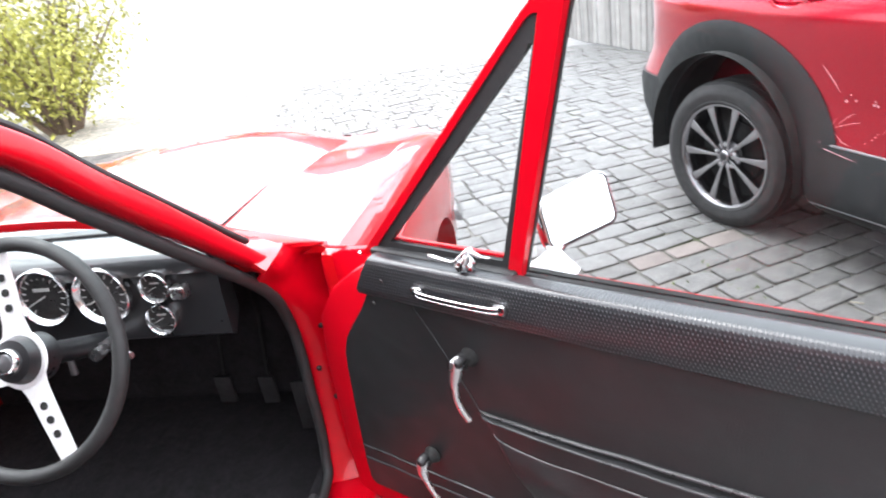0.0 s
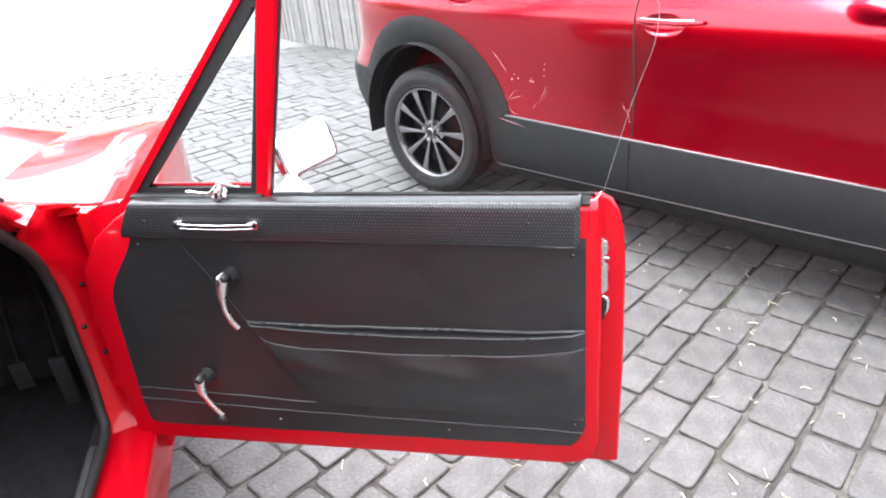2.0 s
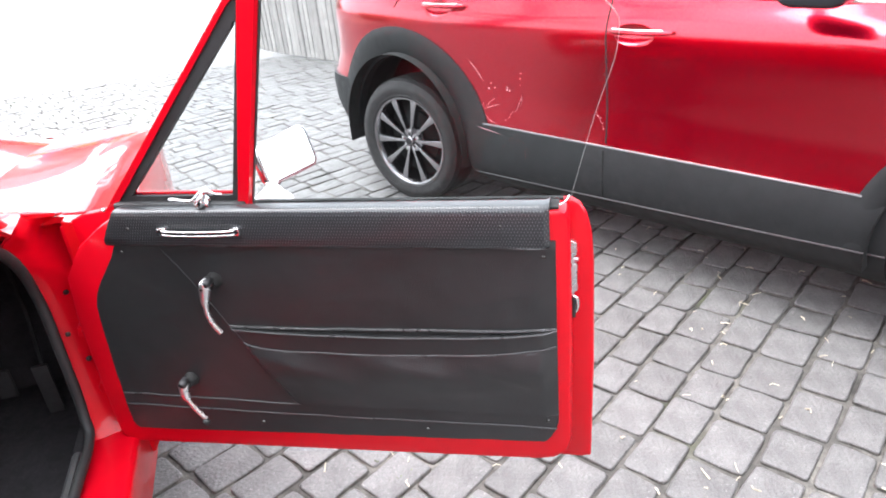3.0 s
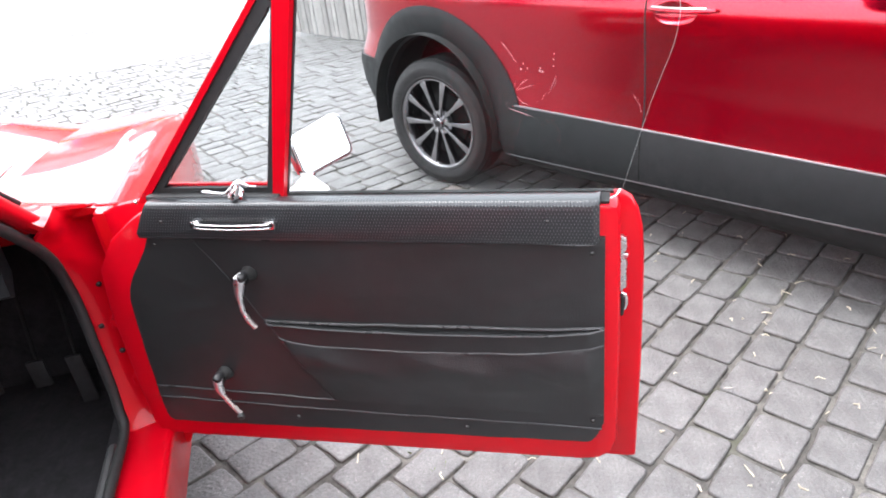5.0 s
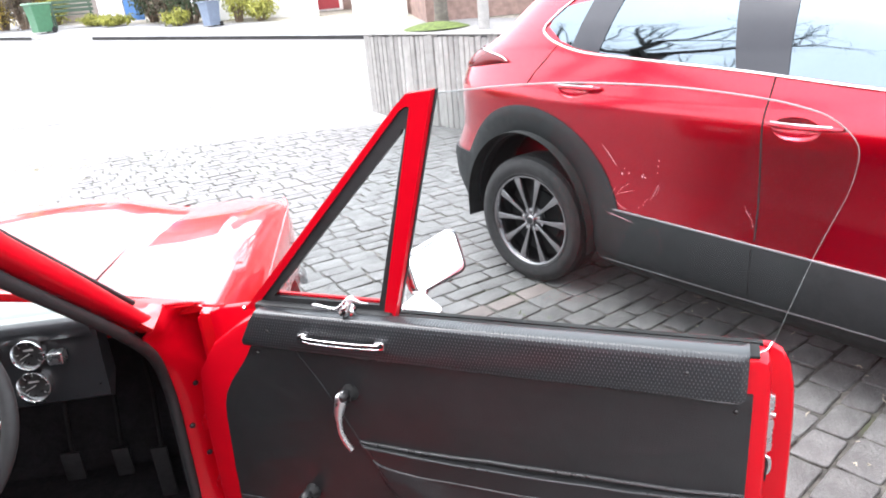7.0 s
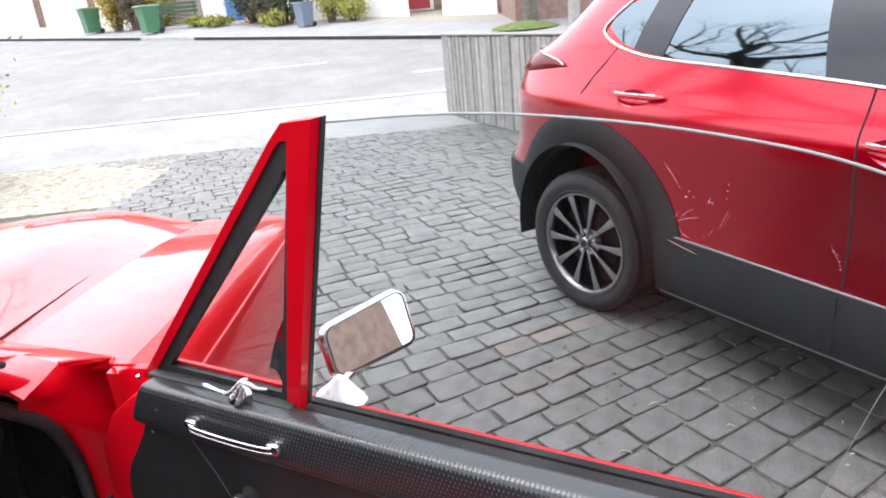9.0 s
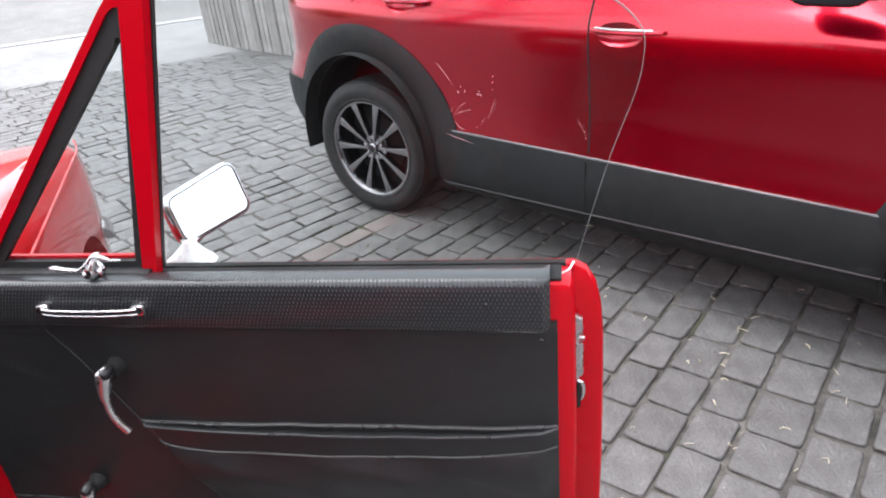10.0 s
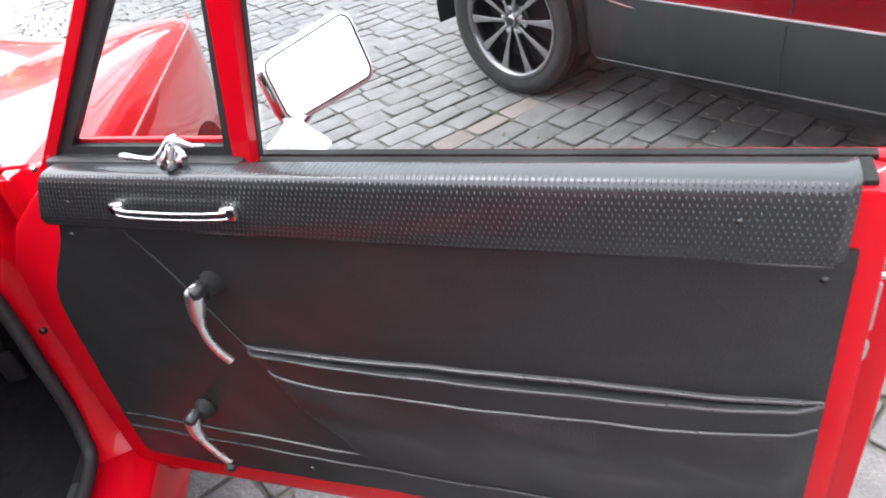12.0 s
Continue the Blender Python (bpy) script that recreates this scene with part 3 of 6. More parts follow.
cpart("kick_panel", prism(bmesh.new(), [(1.535, 0.30), (1.95, 0.30), (1.95, 0.835), (1.64, 0.85), (1.58, 0.90), (1.455, 0.91), (1.50, 0.87), (1.545, 0.78)], 0.507, 0.514, lambda a, b, t: Vector((a, t, b))), CARPET, label="dark trim beside the footwell", smooth=False)
# Unseen panel added to hide the red tail from the door trim.
cpart("rear_bulkhead", box(bmesh.new(), 0.302, 0.312, 0.505, 1.80, 0.28, 0.94, 0.003), CARPET, label="unseen black panel that keeps red out of the reflections")
cpart("footwell_side", box(bmesh.new(), 1.60, 1.95, 0.515, 0.535, 0.28, 0.83), CARPET)

# Unseen rear windows and post, added to darken the door glass's reflection.
cpart("rear_side_window", sheet(bmesh.new(), 8, 6, lambda u, v: Vector((0.30 - 1.02 * u - 0.10 * u * (1 - v) + 0.3 * u * v * 0.6, 0.44 + 0.20 * v, 0.945 + 0.43 * v * (1 - 0.15 * u))), (0, 0.01, 0)), WINDOWTINT)
cpart("rear_side_window", sheet(bmesh.new(), 8, 6, lambda u, v: Vector((0.30 - 1.02 * u - 0.10 * u * (1 - v) + 0.3 * u * v * 0.6, 1.82 - 0.20 * v, 0.945 + 0.43 * v * (1 - 0.15 * u))), (0, -0.01, 0)), WINDOWTINT)
cpart("rear_door_post", band_box((0.30, 0.425, 0.36), (0.30, 0.44, 0.95), (0.27, 0.635, 1.38)), RED)
# sill, door post, scuttle corner
cpart("sill", box(bmesh.new(), 0.28, 1.60, 0.385, 0.503, 0.22, 0.368, 0.018, 3), RED)
cpart("sill_carpet", box(bmesh.new(), 0.28, 1.92, 0.503, 0.535, 0.24, 0.372, 0.008), CARPET)
cpart("tread_strip", sheet(bmesh.new(), 10, 3, lambda u, v: Vector((0.3 + 1.15 * u, 0.500 + 0.03 * v, 0.372 + 0.012 * math.sin(math.pi * v))), (0, 0, -0.006)), SEALGREY, label="bare aluminium strip along the sill")


def post_profile(z):
    """How far ahead the door post's face stands, by height."""
    return lerp_list(((0.33, 1.50), (0.40, 1.535), (0.5, 1.555), (0.7, 1.562), (0.82, 1.545), (0.92, 1.485), (0.97, 1.45)), z)


TIP, HEEL = Vector((1.387, 0.446, 0.950)), Vector((1.507, 0.459, 0.945))


# inner and outer edges of the hollow door post, from the cowl's corner down to the sill
POST_REAR = smooth_path([tuple(TIP), (1.419, 0.482, 0.912), (1.468, 0.490, 0.860), (1.510, 0.494, 0.805), (1.532, 0.495, 0.750), (1.546, 0.495, 0.66), (1.544, 0.495, 0.54), (1.522, 0.494, 0.43), (1.485, 0.490, 0.345)], 6)
POST_FORE = smooth_path([(1.573, 0.420, 0.914), (1.612, 0.424, 0.862), (1.600, 0.424, 0.806), (1.580, 0.392, 0.752), (1.578, 0.350, 0.68), (1.576, 0.346, 0.58), (1.570, 0.346, 0.49), (1.545, 0.346, 0.41), (1.505, 0.346, 0.345)], 6)


def along(path, u):
    k = min(u, 0.9999) * (len(path) - 1)
    return Vector(path[int(k)]).lerp(Vector(path[int(k) + 1]), k - int(k))


def post_face(u, v):
    """The post: hollow under the cowl's lip, then a shallow channel down to the sill."""
    a, b = along(POST_REAR, 0.0), along(POST_FORE, 0.0)
    top = a.lerp(HEEL, v / 0.55) if v < 0.55 else HEEL.lerp(b, (v - 0.55) / 0.45)
    p = along(POST_REAR, u).lerp(along(POST_FORE, u), v) + (top - a.lerp(b, v)) * (1 - u) ** 16
    hollow = math.exp(-((u - 0.12) / 0.075) ** 2 - ((v - 0.70) / 0.22) ** 2)
    swell = math.exp(-((u - 0.09) / 0.06) ** 2 - ((v - 0.30) / 0.16) ** 2)
    channel = math.sin(math.pi * v) ** 2 * min(max((u - 0.3) / 0.2, 0), 1) * min(max((1.0 - u) / 0.1, 0), 1)
    return p + Vector((0.030 * hollow - 0.010 * swell + 0.016 * channel, 0.012 * hollow - 0.008 * swell, 0.0))


def cowl_corner(u, v):
    a, b = TIP.lerp(HEEL, u), Vector((1.396, 0.494, 0.984)).lerp(Vector((1.515, 0.565, 0.980)), u)
    return a.lerp(b, v) + Vector((0, 0, 0.004 * math.sin(math.pi * u) * math.sin(math.pi * v)))


cpart("door_post", sheet(bmesh.new(), 80, 30, post_face, (0.006, 0.006, 0.0)), RED, label="red inner door post hollowed below the cowl")
cpart("cowl_corner", sheet(bmesh.new(), 12, 10, cowl_corner, (0.004, 0.006, -0.010)), WAXED)
cpart("cowl_side", sheet(bmesh.new(), 10, 10, lambda u, v: HEEL.lerp(Vector((1.580, 0.412, 0.914)), u).lerp(Vector((1.51 + 0.09 * u, 0.62, 0.985 - 0.03 * u)), v), (0, 0, -0.008)), WAXED)
cpart("wing_lip", tube(bmesh.new(), smooth_path([tuple(HEEL), (1.540, 0.440, 0.931), (1.573, 0.418, 0.914), (1.560, 0.398, 0.918), (1.530, 0.385, 0.924), (1.526, 0.345, 0.921)], 6), 0.0035, 8), RED)
cpart("scuttle", sheet(bmesh.new(), 10, 20, lambda u, v: Vector((1.455 + 0.175 * math.sin(math.pi * v) + (0.12 + 0.02 * math.sin(math.pi * v)) * u, 0.52 + 1.22 * v, 0.99 - 0.055 * u + 0.004 * math.sin(math.pi * v))), (0, 0, -0.03)), WAXED)
for z in (0.48, 0.64):
    b = box(bmesh.new(), 1.535, 1.566, 0.415, 0.45, z - 0.012, z + 0.012, 0.004)
    lathe(b, [(0.0, 0.0), (0.008, 0.0), (0.008, 0.006), (0.0, 0.008)], facing((1.535, 0.433, z), (-1, 0, 0)), 10)
    cpart("hinge_bolt", b, RED)
for place, normal in (((1.556, 0.448, 0.736), (-0.86, -0.48, -0.17)), ((1.552, 0.475, 0.634), (-0.91, -0.41, 0)), ((1.551, 0.452, 0.560), (-0.91, -0.41, 0))):
    cpart("post_screw", lathe(bmesh.new(), [(0.0, 0.0035), (0.004, 0.003), (0.006, 0.0015), (0.0065, -0.002)], facing(place, normal), 12), SCREW, label="small dark screw head")

# screen pillar, seal and glass
PILLAR = smooth_path([(1.478, 0.478, 0.884), (1.436, 0.474, 0.928), (1.344, 0.493, 1.013), (1.271, 0.512, 1.083), (1.167, 0.539, 1.183), (1.063, 0.567, 1.283), (0.90, 0.61, 1.368), (0.5, 0.64, 1.392), (-0.4, 0.65, 1.37)], 6)


def band(path, across, depth, foot=1.0):
    """A flat bar along a path, its section given by two vectors."""
    b = bmesh.new()
    a, d = Vector(across), Vector(depth)
    prev = None
    for k, p in enumerate(path):
        g = foot + (1 - foot) * min(k / 14, 1)
        ring = [b.verts.new(p + (a * math.copysign(abs(math.cos(t)) ** 0.55, math.cos(t)) + d * math.copysign(abs(math.sin(t)) ** 0.55, math.sin(t))) * g) for t in (2 * math.pi * q / 20 for q in range(20))]
        if prev:
            for i in range(20):
                b.faces.new((prev[i], prev[(i + 1) % 20], ring[(i + 1) % 20], ring[i]))
        else:
            b.faces.new(ring[::-1])
        prev = ring
    b.faces.new(prev)
    return b


cpart("screen_pillar", band([p + Vector((0.006, 0.001, 0.0065)) for p in PILLAR[6:]], (0.0135, 0.003, 0.015), (0.006, -0.026, -0.004), 0.7), RED, label="red windscreen pillar")
cpart("screen_rubber", tube(bmesh.new(), [p + Vector((0.0235, -0.002, 0.0265)) for p in PILLAR[9:]], 0.006, 8), RUBBER)
SEALPATH = smooth_path([(0.5, 0.62, 1.368), (0.88, 0.605, 1.345), (1.047, 0.572, 1.263), (1.151, 0.545, 1.163), (1.255, 0.518, 1.063), (1.330, 0.500, 0.992), (1.420, 0.490, 0.908), (1.482, 0.490, 0.840)] + [(post_profile(z) - 0.034, 0.494, z) for z in (0.76, 0.70, 0.60, 0.50, 0.43)] + [(1.46, 0.488, 0.392), (1.25, 0.495, 0.385), (0.7, 0.50, 0.385), (0.32, 0.50, 0.385)], 5)
cpart("door_seal", tube(bmesh.new(), SEALPATH, 0.0115, 10), RUBBER, label="thick black rubber seal round the door opening")
cpart("far_pillar", band([Vector((p.x, 2 * CY - p.y, p.z)) for p in PILLAR], (0.022, -0.004, 0.024), (0.006, 0.028, -0.004)), RED)
wind = sheet(bmesh.new(), 10, 16, lambda u, v: Vector((1.45 - 0.40 * u + 0.17 * math.sin(math.pi * v), 0.515 + 0.075 * u + (1.23 - 0.15 * u) * v, 1.0 + 0.335 * u)), (0.004, 0, 0.004))
pane = cpart("windscreen", wind, SCREEN)
pane.visible_shadow = False

# dashboard with round instruments
def dash_section(y):
    deep = 1.462 + 0.150 * math.sin(math.pi * min(max((y - 0.53) / 1.2, 0), 1))
    return [(deep, y, 0.84), (1.44, y, 0.80), (1.425, y, 0.81), (1.432, y, 0.90), (1.44, y, 0.955), (1.450, y, 0.972), (min(1.48, deep - 0.004), y, 0.981), (deep, y, 0.979)]


dash = cpart("dashboard", loft(bmesh.new(), [dash_section(y) for y in (0.565, 0.585, 0.62, 0.7, 0.8, 0.9, 1.0, 1.13, 1.3, 1.45, 1.58, 1.66, 1.69)]), DASHVINYL, label="black padded dashboard")
DASHLIP = smooth_path([(1.424, 0.948, 0), (1.4225, 0.962, 0), (1.430, 0.976, 0), (1.446, 0.984, 0), (1.470, 0.986, 0)], 4)


def dash_top(u, v):
    """The padded top from its rounded lip to the screen."""
    k = u * len(DASHLIP)
    y, bow = 0.57 + 1.12 * v, 0.150 * math.sin(math.pi * v)
    if k < len(DASHLIP) - 1:
        p = DASHLIP[int(k)]
        return Vector((p.x, y, p.y))
    f = (k - len(DASHLIP) + 1)
    return Vector((1.470 + max(bow - 0.01, 0) * f, y, 0.986 - 0.002 * f))


cpart("dash_top", sheet(bmesh.new(), len(DASHLIP), 24, dash_top, (0.004, 0, -0.010)), DASHTOP, dash, "glossy black dashboard top with a rounded lip")
part("demister_slot", box(bmesh.new(), 1.53 - CX, 1.56 - CX, 0.80 - CY, 1.30 - CY, 0.983, 0.9905, 0.003), DIALBLACK, dash)


def dial(name, y, z, r, ticks):
    m = Matrix.Translation((-CX, -CY, 0)) @ facing((1.428, y, z), (-1, 0, 0.08))
    d = part(name, lathe(bmesh.new(), [(r * 0.80, 0.006), (r * 0.82, 0.009), (r * 0.90, 0.014), (r * 0.95, 0.0165), (r * 0.99, 0.015), (r * 1.01, 0.010), (r * 1.01, 0.0)], m, 36), CHROME, dash, "round instrument with a chrome rim", True)
    part("dial_face", lathe(bmesh.new(), [(0.0, 0.007), (r * 0.9, 0.007), (r * 0.9, 0.001)], m, 36), DIALFACE, dash, "black dial face behind glass")
    b = bmesh.new()
    for k in range(ticks):
        a = radians(225 - 270 * k / (ticks - 1))
        t = bmesh.new()
        box(t, r * 0.62, r * 0.77, -r * 0.02, r * 0.02, 0.0072, 0.0082)
        pour(t, b, m @ pose(0, 0, 0, 0, 0, math.degrees(a)))
    t = bmesh.new()
    box(t, -r * 0.1, r * 0.62, -r * 0.025, r * 0.025, 0.009, 0.0105)
    pour(t, b, m @ pose(0, 0, 0, 0, 0, 205))
    t = bmesh.new()
    box(t, -r * 0.3, r * 0.3, r * 0.2, r * 0.32, 0.0072, 0.0082)
    pour(t, b, m)
    part("dial_marks", b, PLATEGREY, dash, "grey marks and needle")


for name, y, z, r, n in (("speedometer", 0.918, 0.914, 0.058, 15), ("rev_counter", 0.795, 0.908, 0.057, 13), ("fuel_gauge", 0.684, 0.918, 0.0295, 7), ("temperature_gauge", 0.692, 0.852, 0.0305, 7)):
    dial(name, y, z, r, n)
b = box(bmesh.new(), 1.405 - CX, 1.43 - CX, 0.622 - CY, 0.650 - CY, 0.896, 0.920, 0.004)
part("switch", b, STEEL, dash, "small silver rocker switch", True)
b = tube(bmesh.new(), [(1.42 - CX, 0.80 - CY, 0.818), (1.34 - CX, 0.79 - CY, 0.830)], 0.012, 10)
tube(b, [(1.38 - CX, 0.775 - CY, 0.815), (1.365 - CX, 0.74 - CY, 0.810)], 0.007, 8)
part("ignition_switch", b, STEEL, dash, "", True)
b = tube(bmesh.new(), smooth_path([(1.37 - CX, 0.925 - CY, 0.842), (1.36 - CX, 0.895 - CY, 0.846), (1.35 - CX, 0.862 - CY, 0.838), (1.34 - CX, 0.838 - CY, 0.826)], 5), [0.004 + 0.0002 * k for k in range(16)], 8, 0.7)
tube(b, [(1.34 - CX, 0.842 - CY, 0.822), (1.335 - CX, 0.841 - CY, 0.796)], 0.0065, 10)
part("indicator_stalk", b, SEALGREY, dash, "grey indicator stalk beside the column", True)

# three-spoke steering wheel
HUB = Vector((1.215, 0.818, 0.908))
WM = Matrix.Translation((-CX, -CY, 0)) @ facing(HUB, (-0.90, 0.0, 0.43))
wheel = part("steering_wheel", lathe(bmesh.new(), [(0.187 + 0.0125 * math.cos(a), 0.0125 * math.sin(a)) for a in (2 * math.pi * k / 12 for k in range(12))], WM, 56, True), RUBBER, coupe, "black-rimmed steering wheel with drilled silver spokes", True)
for a in (-62, 98, 205):
    b = bmesh.new()
    prism(b, [(0.025, -0.030), (0.06, -0.021), (0.18, -0.016), (0.18, 0.016), (0.06, 0.021), (0.025, 0.030)], -0.004, 0.0, lambda x, y, t: Vector((x, y, t - 0.012 + 0.06 * x)), 0.001)
    bmesh.ops.transform(b, matrix=WM @ pose(0, 0, 0, 0, 0, a), verts=b.verts)
    spoke = part("spoke", b, SPOKE, wheel, "silver drilled spoke")
    for r in (0.085, 0.11, 0.135):
        part("spoke_hole", lathe(bmesh.new(), [(0.0, 0.001), (0.0065, 0.001), (0.0065, -0.001)], WM @ pose(0, 0, 0, 0, 0, a) @ Matrix.Translation((r, 0, -0.0105 + 0.06 * r)), 14), DARK, wheel)
part("hub", lathe(bmesh.new(), [(0.0, 0.02), (0.018, 0.02), (0.022, 0.012), (0.034, 0.010), (0.040, -0.008), (0.041, -0.05), (0.02, -0.06), (0.02, -0.25)], WM, 32), DASHVINYL, wheel, "black hub with a silver cap", True)
part("hub_plate", lathe(bmesh.new(), [(0.036, -0.0085), (0.047, -0.0085), (0.049, -0.0105), (0.047, -0.0125), (0.036, -0.0125)], WM, 40), SPOKE, wheel, "silver plate that carries the spokes", True)
part("hub_cap", lathe(bmesh.new(), [(0.0, 0.026), (0.012, 0.0245), (0.0145, 0.021)], WM, 24), SEALGREY, wheel, "dull grey cap", True)
part("cap_ring", lathe(bmesh.new(), [(0.0145, 0.019), (0.0155, 0.0235), (0.0185, 0.0245), (0.021, 0.021), (0.0215, 0.016)], WM, 28), CHROME, wheel, "chrome ring round the cap", True)

# pedals
for n, (x, y, z, w, h) in enumerate(((1.85, 0.900, 0.375, 0.05, 0.085), (1.84, 0.768, 0.375, 0.045, 0.085), (1.76, 0.640, 0.38, 0.040, 0.15))):
    b = box(bmesh.new(), x - 0.006, x + 0.006, y - w / 2, y + w / 2, z - h / 2, z + h / 2, 0.004)
    pd = cpart("pedal", b, PEDAL, label="worn rubber foot pedal on a thin lever")
    lv = tube(bmesh.new(), [(x + 0.005 - CX, y - CY, z), (x + 0.06 - CX, y - CY, z + 0.2), (x + 0.05 - CX, y - CY, z + 0.40)], 0.006, 8)
    part("pedal_lever", lv, DARK, pd)

# chrome bumper wrapping the wing
cpart("bumper", tube(bmesh.new(), smooth_path([(2.60, 0.315, 0.53), (2.74, 0.34, 0.53), (2.90, 0.44, 0.525), (3.03, 0.62, 0.52), (3.07, 1.13, 0.52), (3.03, 1.64, 0.52), (2.90, 1.82, 0.525), (2.60, 1.94, 0.53)], 5), 0.032, 10, 0.5), CHROME, label="slim chrome front bumper")

# ---- the open door of the coupe ----
DOORM = Matrix(((0.8222, -0.5692, 0, -1.416), (0.5692, 0.8222, 0, 0.403), (0, 0, 1, 0), (0, 0, 0, 1)))
door_to = lambda s, z, n: Vector((s, -n, z))
INNER = [(-0.135, 0.352), (0.845, 0.393), (0.878, 0.400), (0.902, 0.418), (0.912, 0.45), (0.914, 0.70), (0.911, 0.930), (0.906, 0.948), (0.895, 0.952), (0.03, 0.944), (-0.02, 0.915), (-0.085, 0.868), (-0.135, 0.80), (-0.150, 0.70), (-0.152, 0.5), (-0.148, 0.38)]
OUTER = [(-0.168, 0.342), (0.93, 0.356), (0.950, 0.360), (0.954, 0.60), (0.953, 0.77), (0.952, 0.83), (0.948, 0.883), (0.940, 0.918), (0.928, 0.940), (0.912, 0.949), (0.02, 0.943), (-0.10, 0.92), (-0.165, 0.89)]
b = prism(bmesh.new(), INNER, 0.028, -0.03, door_to, 0.011)
prism(b, OUTER, -0.030, -0.052, door_to, 0.008)
door = part("door", b, RED, coupe, "open red driver's door with black trim inside", True, CARM.inverted() @ DOORM)


def dpart(name, bm, material, label="", smooth=True, parent=None):
    return part(name, bm, material, parent or door, label, smooth)


# trim panel
LEFT = ((0.40, -0.070), (0.408, -0.086), (0.42, -0.093), (0.45, -0.0945), (0.60, -0.089), (0.70, -0.084), (0.735, -0.080), (0.765, -0.068), (0.79, -0.052), (0.82, -0.028), (0.85, -0.004), (0.876, 0.014), (0.90, 0.03))
PTOP = ((0.224, 0.702), (0.40, 0.703), (0.573, 0.706), (0.75, 0.710), (0.885, 0.720))
PLOW = ((0.24, 0.672), (0.30, 0.655), (0.45, 0.650), (0.567, 0.650), (0.75, 0.660), (0.885, 0.683))


def eased(table):
    """The table drawn as a smooth curve."""
    return [(p.x, p.y) for p in smooth_path([(a, c, 0) for a, c in table], 12)]


PTOP, PLOW = eased(PTOP), eased(PLOW)
PMOUTH = [(s, z - 0.003 - 0.0105 * math.sin(math.pi * min(max((s - 0.224) / 0.664, 0), 1) ** 1.15)) for s, z in PTOP]
SEAMHI = ((-0.1, 0.507), (0.336, 0.507), (0.6, 0.513), (0.885, 0.520))
SEAMLO = ((-0.1, 0.476), (0.2, 0.477), (0.6, 0.482), (0.885, 0.487))


def card_n(s, z):
    """How far the slack vinyl stands out of the door."""
    n = 0.0335 + 0.0025 * math.sin(9 * s + 3 * z) * math.sin(7 * z) + 0.0006 * math.sin(31 * s - 14 * z)
    n += 0.0006 * math.sin(57 * s + 44 * z) * math.sin(23 * z - 11 * s)
    n += 0.004 * math.exp(-((s - 0.45) / 0.25) ** 2 - ((z - 0.80) / 0.08) ** 2)
    return n + 0.0022 * math.exp(-((z - 0.880 + 0.010 * math.sin(14 * s)) / 0.010) ** 2)


CREASES = ((0.30, 0.640, 0.46, 0.585, 0.010, 0.0016), (0.52, 0.636, 0.70, 0.600, 0.012, 0.0020), (0.70, 0.640, 0.86, 0.590, 0.011, 0.0022), (0.60, 0.560, 0.82, 0.585, 0.014, 0.0014), (0.36, 0.760, 0.62, 0.775, 0.016, 0.0012), (0.66, 0.745, 0.87, 0.800, 0.014, 0.0016), (0.00, 0.700, 0.14, 0.735, 0.012, 0.0014), (-0.05, 0.600, 0.10, 0.640, 0.013, 0.0014), (0.08, 0.840, 0.20, 0.862, 0.010, 0.0014), (0.42, 0.850, 0.70, 0.862, 0.009, 0.0016), (0.02, 0.800, 0.12, 0.760, 0.010, 0.0014))


def creases(s, z):
    """Soft pulls in the slack vinyl, each along a short line."""
    out = 0.0
    for s0, z0, s1, z1, wide, high in CREASES:
        dx, dz = s1 - s0, z1 - z0
        f = ((s - s0) * dx + (z - z0) * dz) / (dx * dx + dz * dz)
        if -0.3 < f < 1.3:
            off = ((s - s0) * dz - (z - z0) * dx) / math.hypot(dx, dz)
            out += high * math.exp(-(off / wide) ** 2 - ((f - 0.5) / 0.42) ** 4)
    return out


def pocket(s, z):
    """One inside the map pocket, easing to nothing at its ends."""
    diag = 0.224 + (0.702 - min(z, 0.702)) * 0.575
    return max(min((s - diag) / 0.014, 1) * min((0.892 - s) / 0.03, 1), 0)


def fold_n(s, z, zone):
    """Trim with its folds; zones count up from the bottom, halves are the seams themselves."""
    f, mid = pocket(s, z), lerp_list(PLOW, s)
    extra = {0: 0, 0.5: 0.0010, 1: 0, 1.5: 0.0010, 2.5: 0.0112 * f, 3: 0.0108 * f, 3.5: 0.0128 * f, 4: 0.0012 * f, 4.5: 0.0045 * f, 5: 0}.get(zone)
    if zone == 2:
        extra = f * (0.0060 + 0.0125 * math.exp(-((z - mid + 0.045) / 0.05) ** 2) + 0.0035 * math.sin(24 * s + 30 * z) * math.exp(-((z - mid + 0.04) / 0.05) ** 2))
    return card_n(s, z) + creases(s, z) + extra


def levels(s):
    low = 0.405 + 0.045 * (s + 0.08) / 0.95 + 0.05 * max((s - 0.855) / 0.033, 0) ** 2
    return [low, max(lerp_list(SEAMLO, s), low + 0.004), max(lerp_list(SEAMHI, s), low + 0.010), lerp_list(PLOW, s), lerp_list(PMOUTH, s), lerp_list(PTOP, s), 0.897]


TRIMROWS = []
for zone, count in enumerate((8, 5, 22, 8, 4, 30)):
    TRIMROWS += [(zone, k / count) for k in range(count + 1)] + ([(zone + 0.5, 0)] if zone < 5 else [])


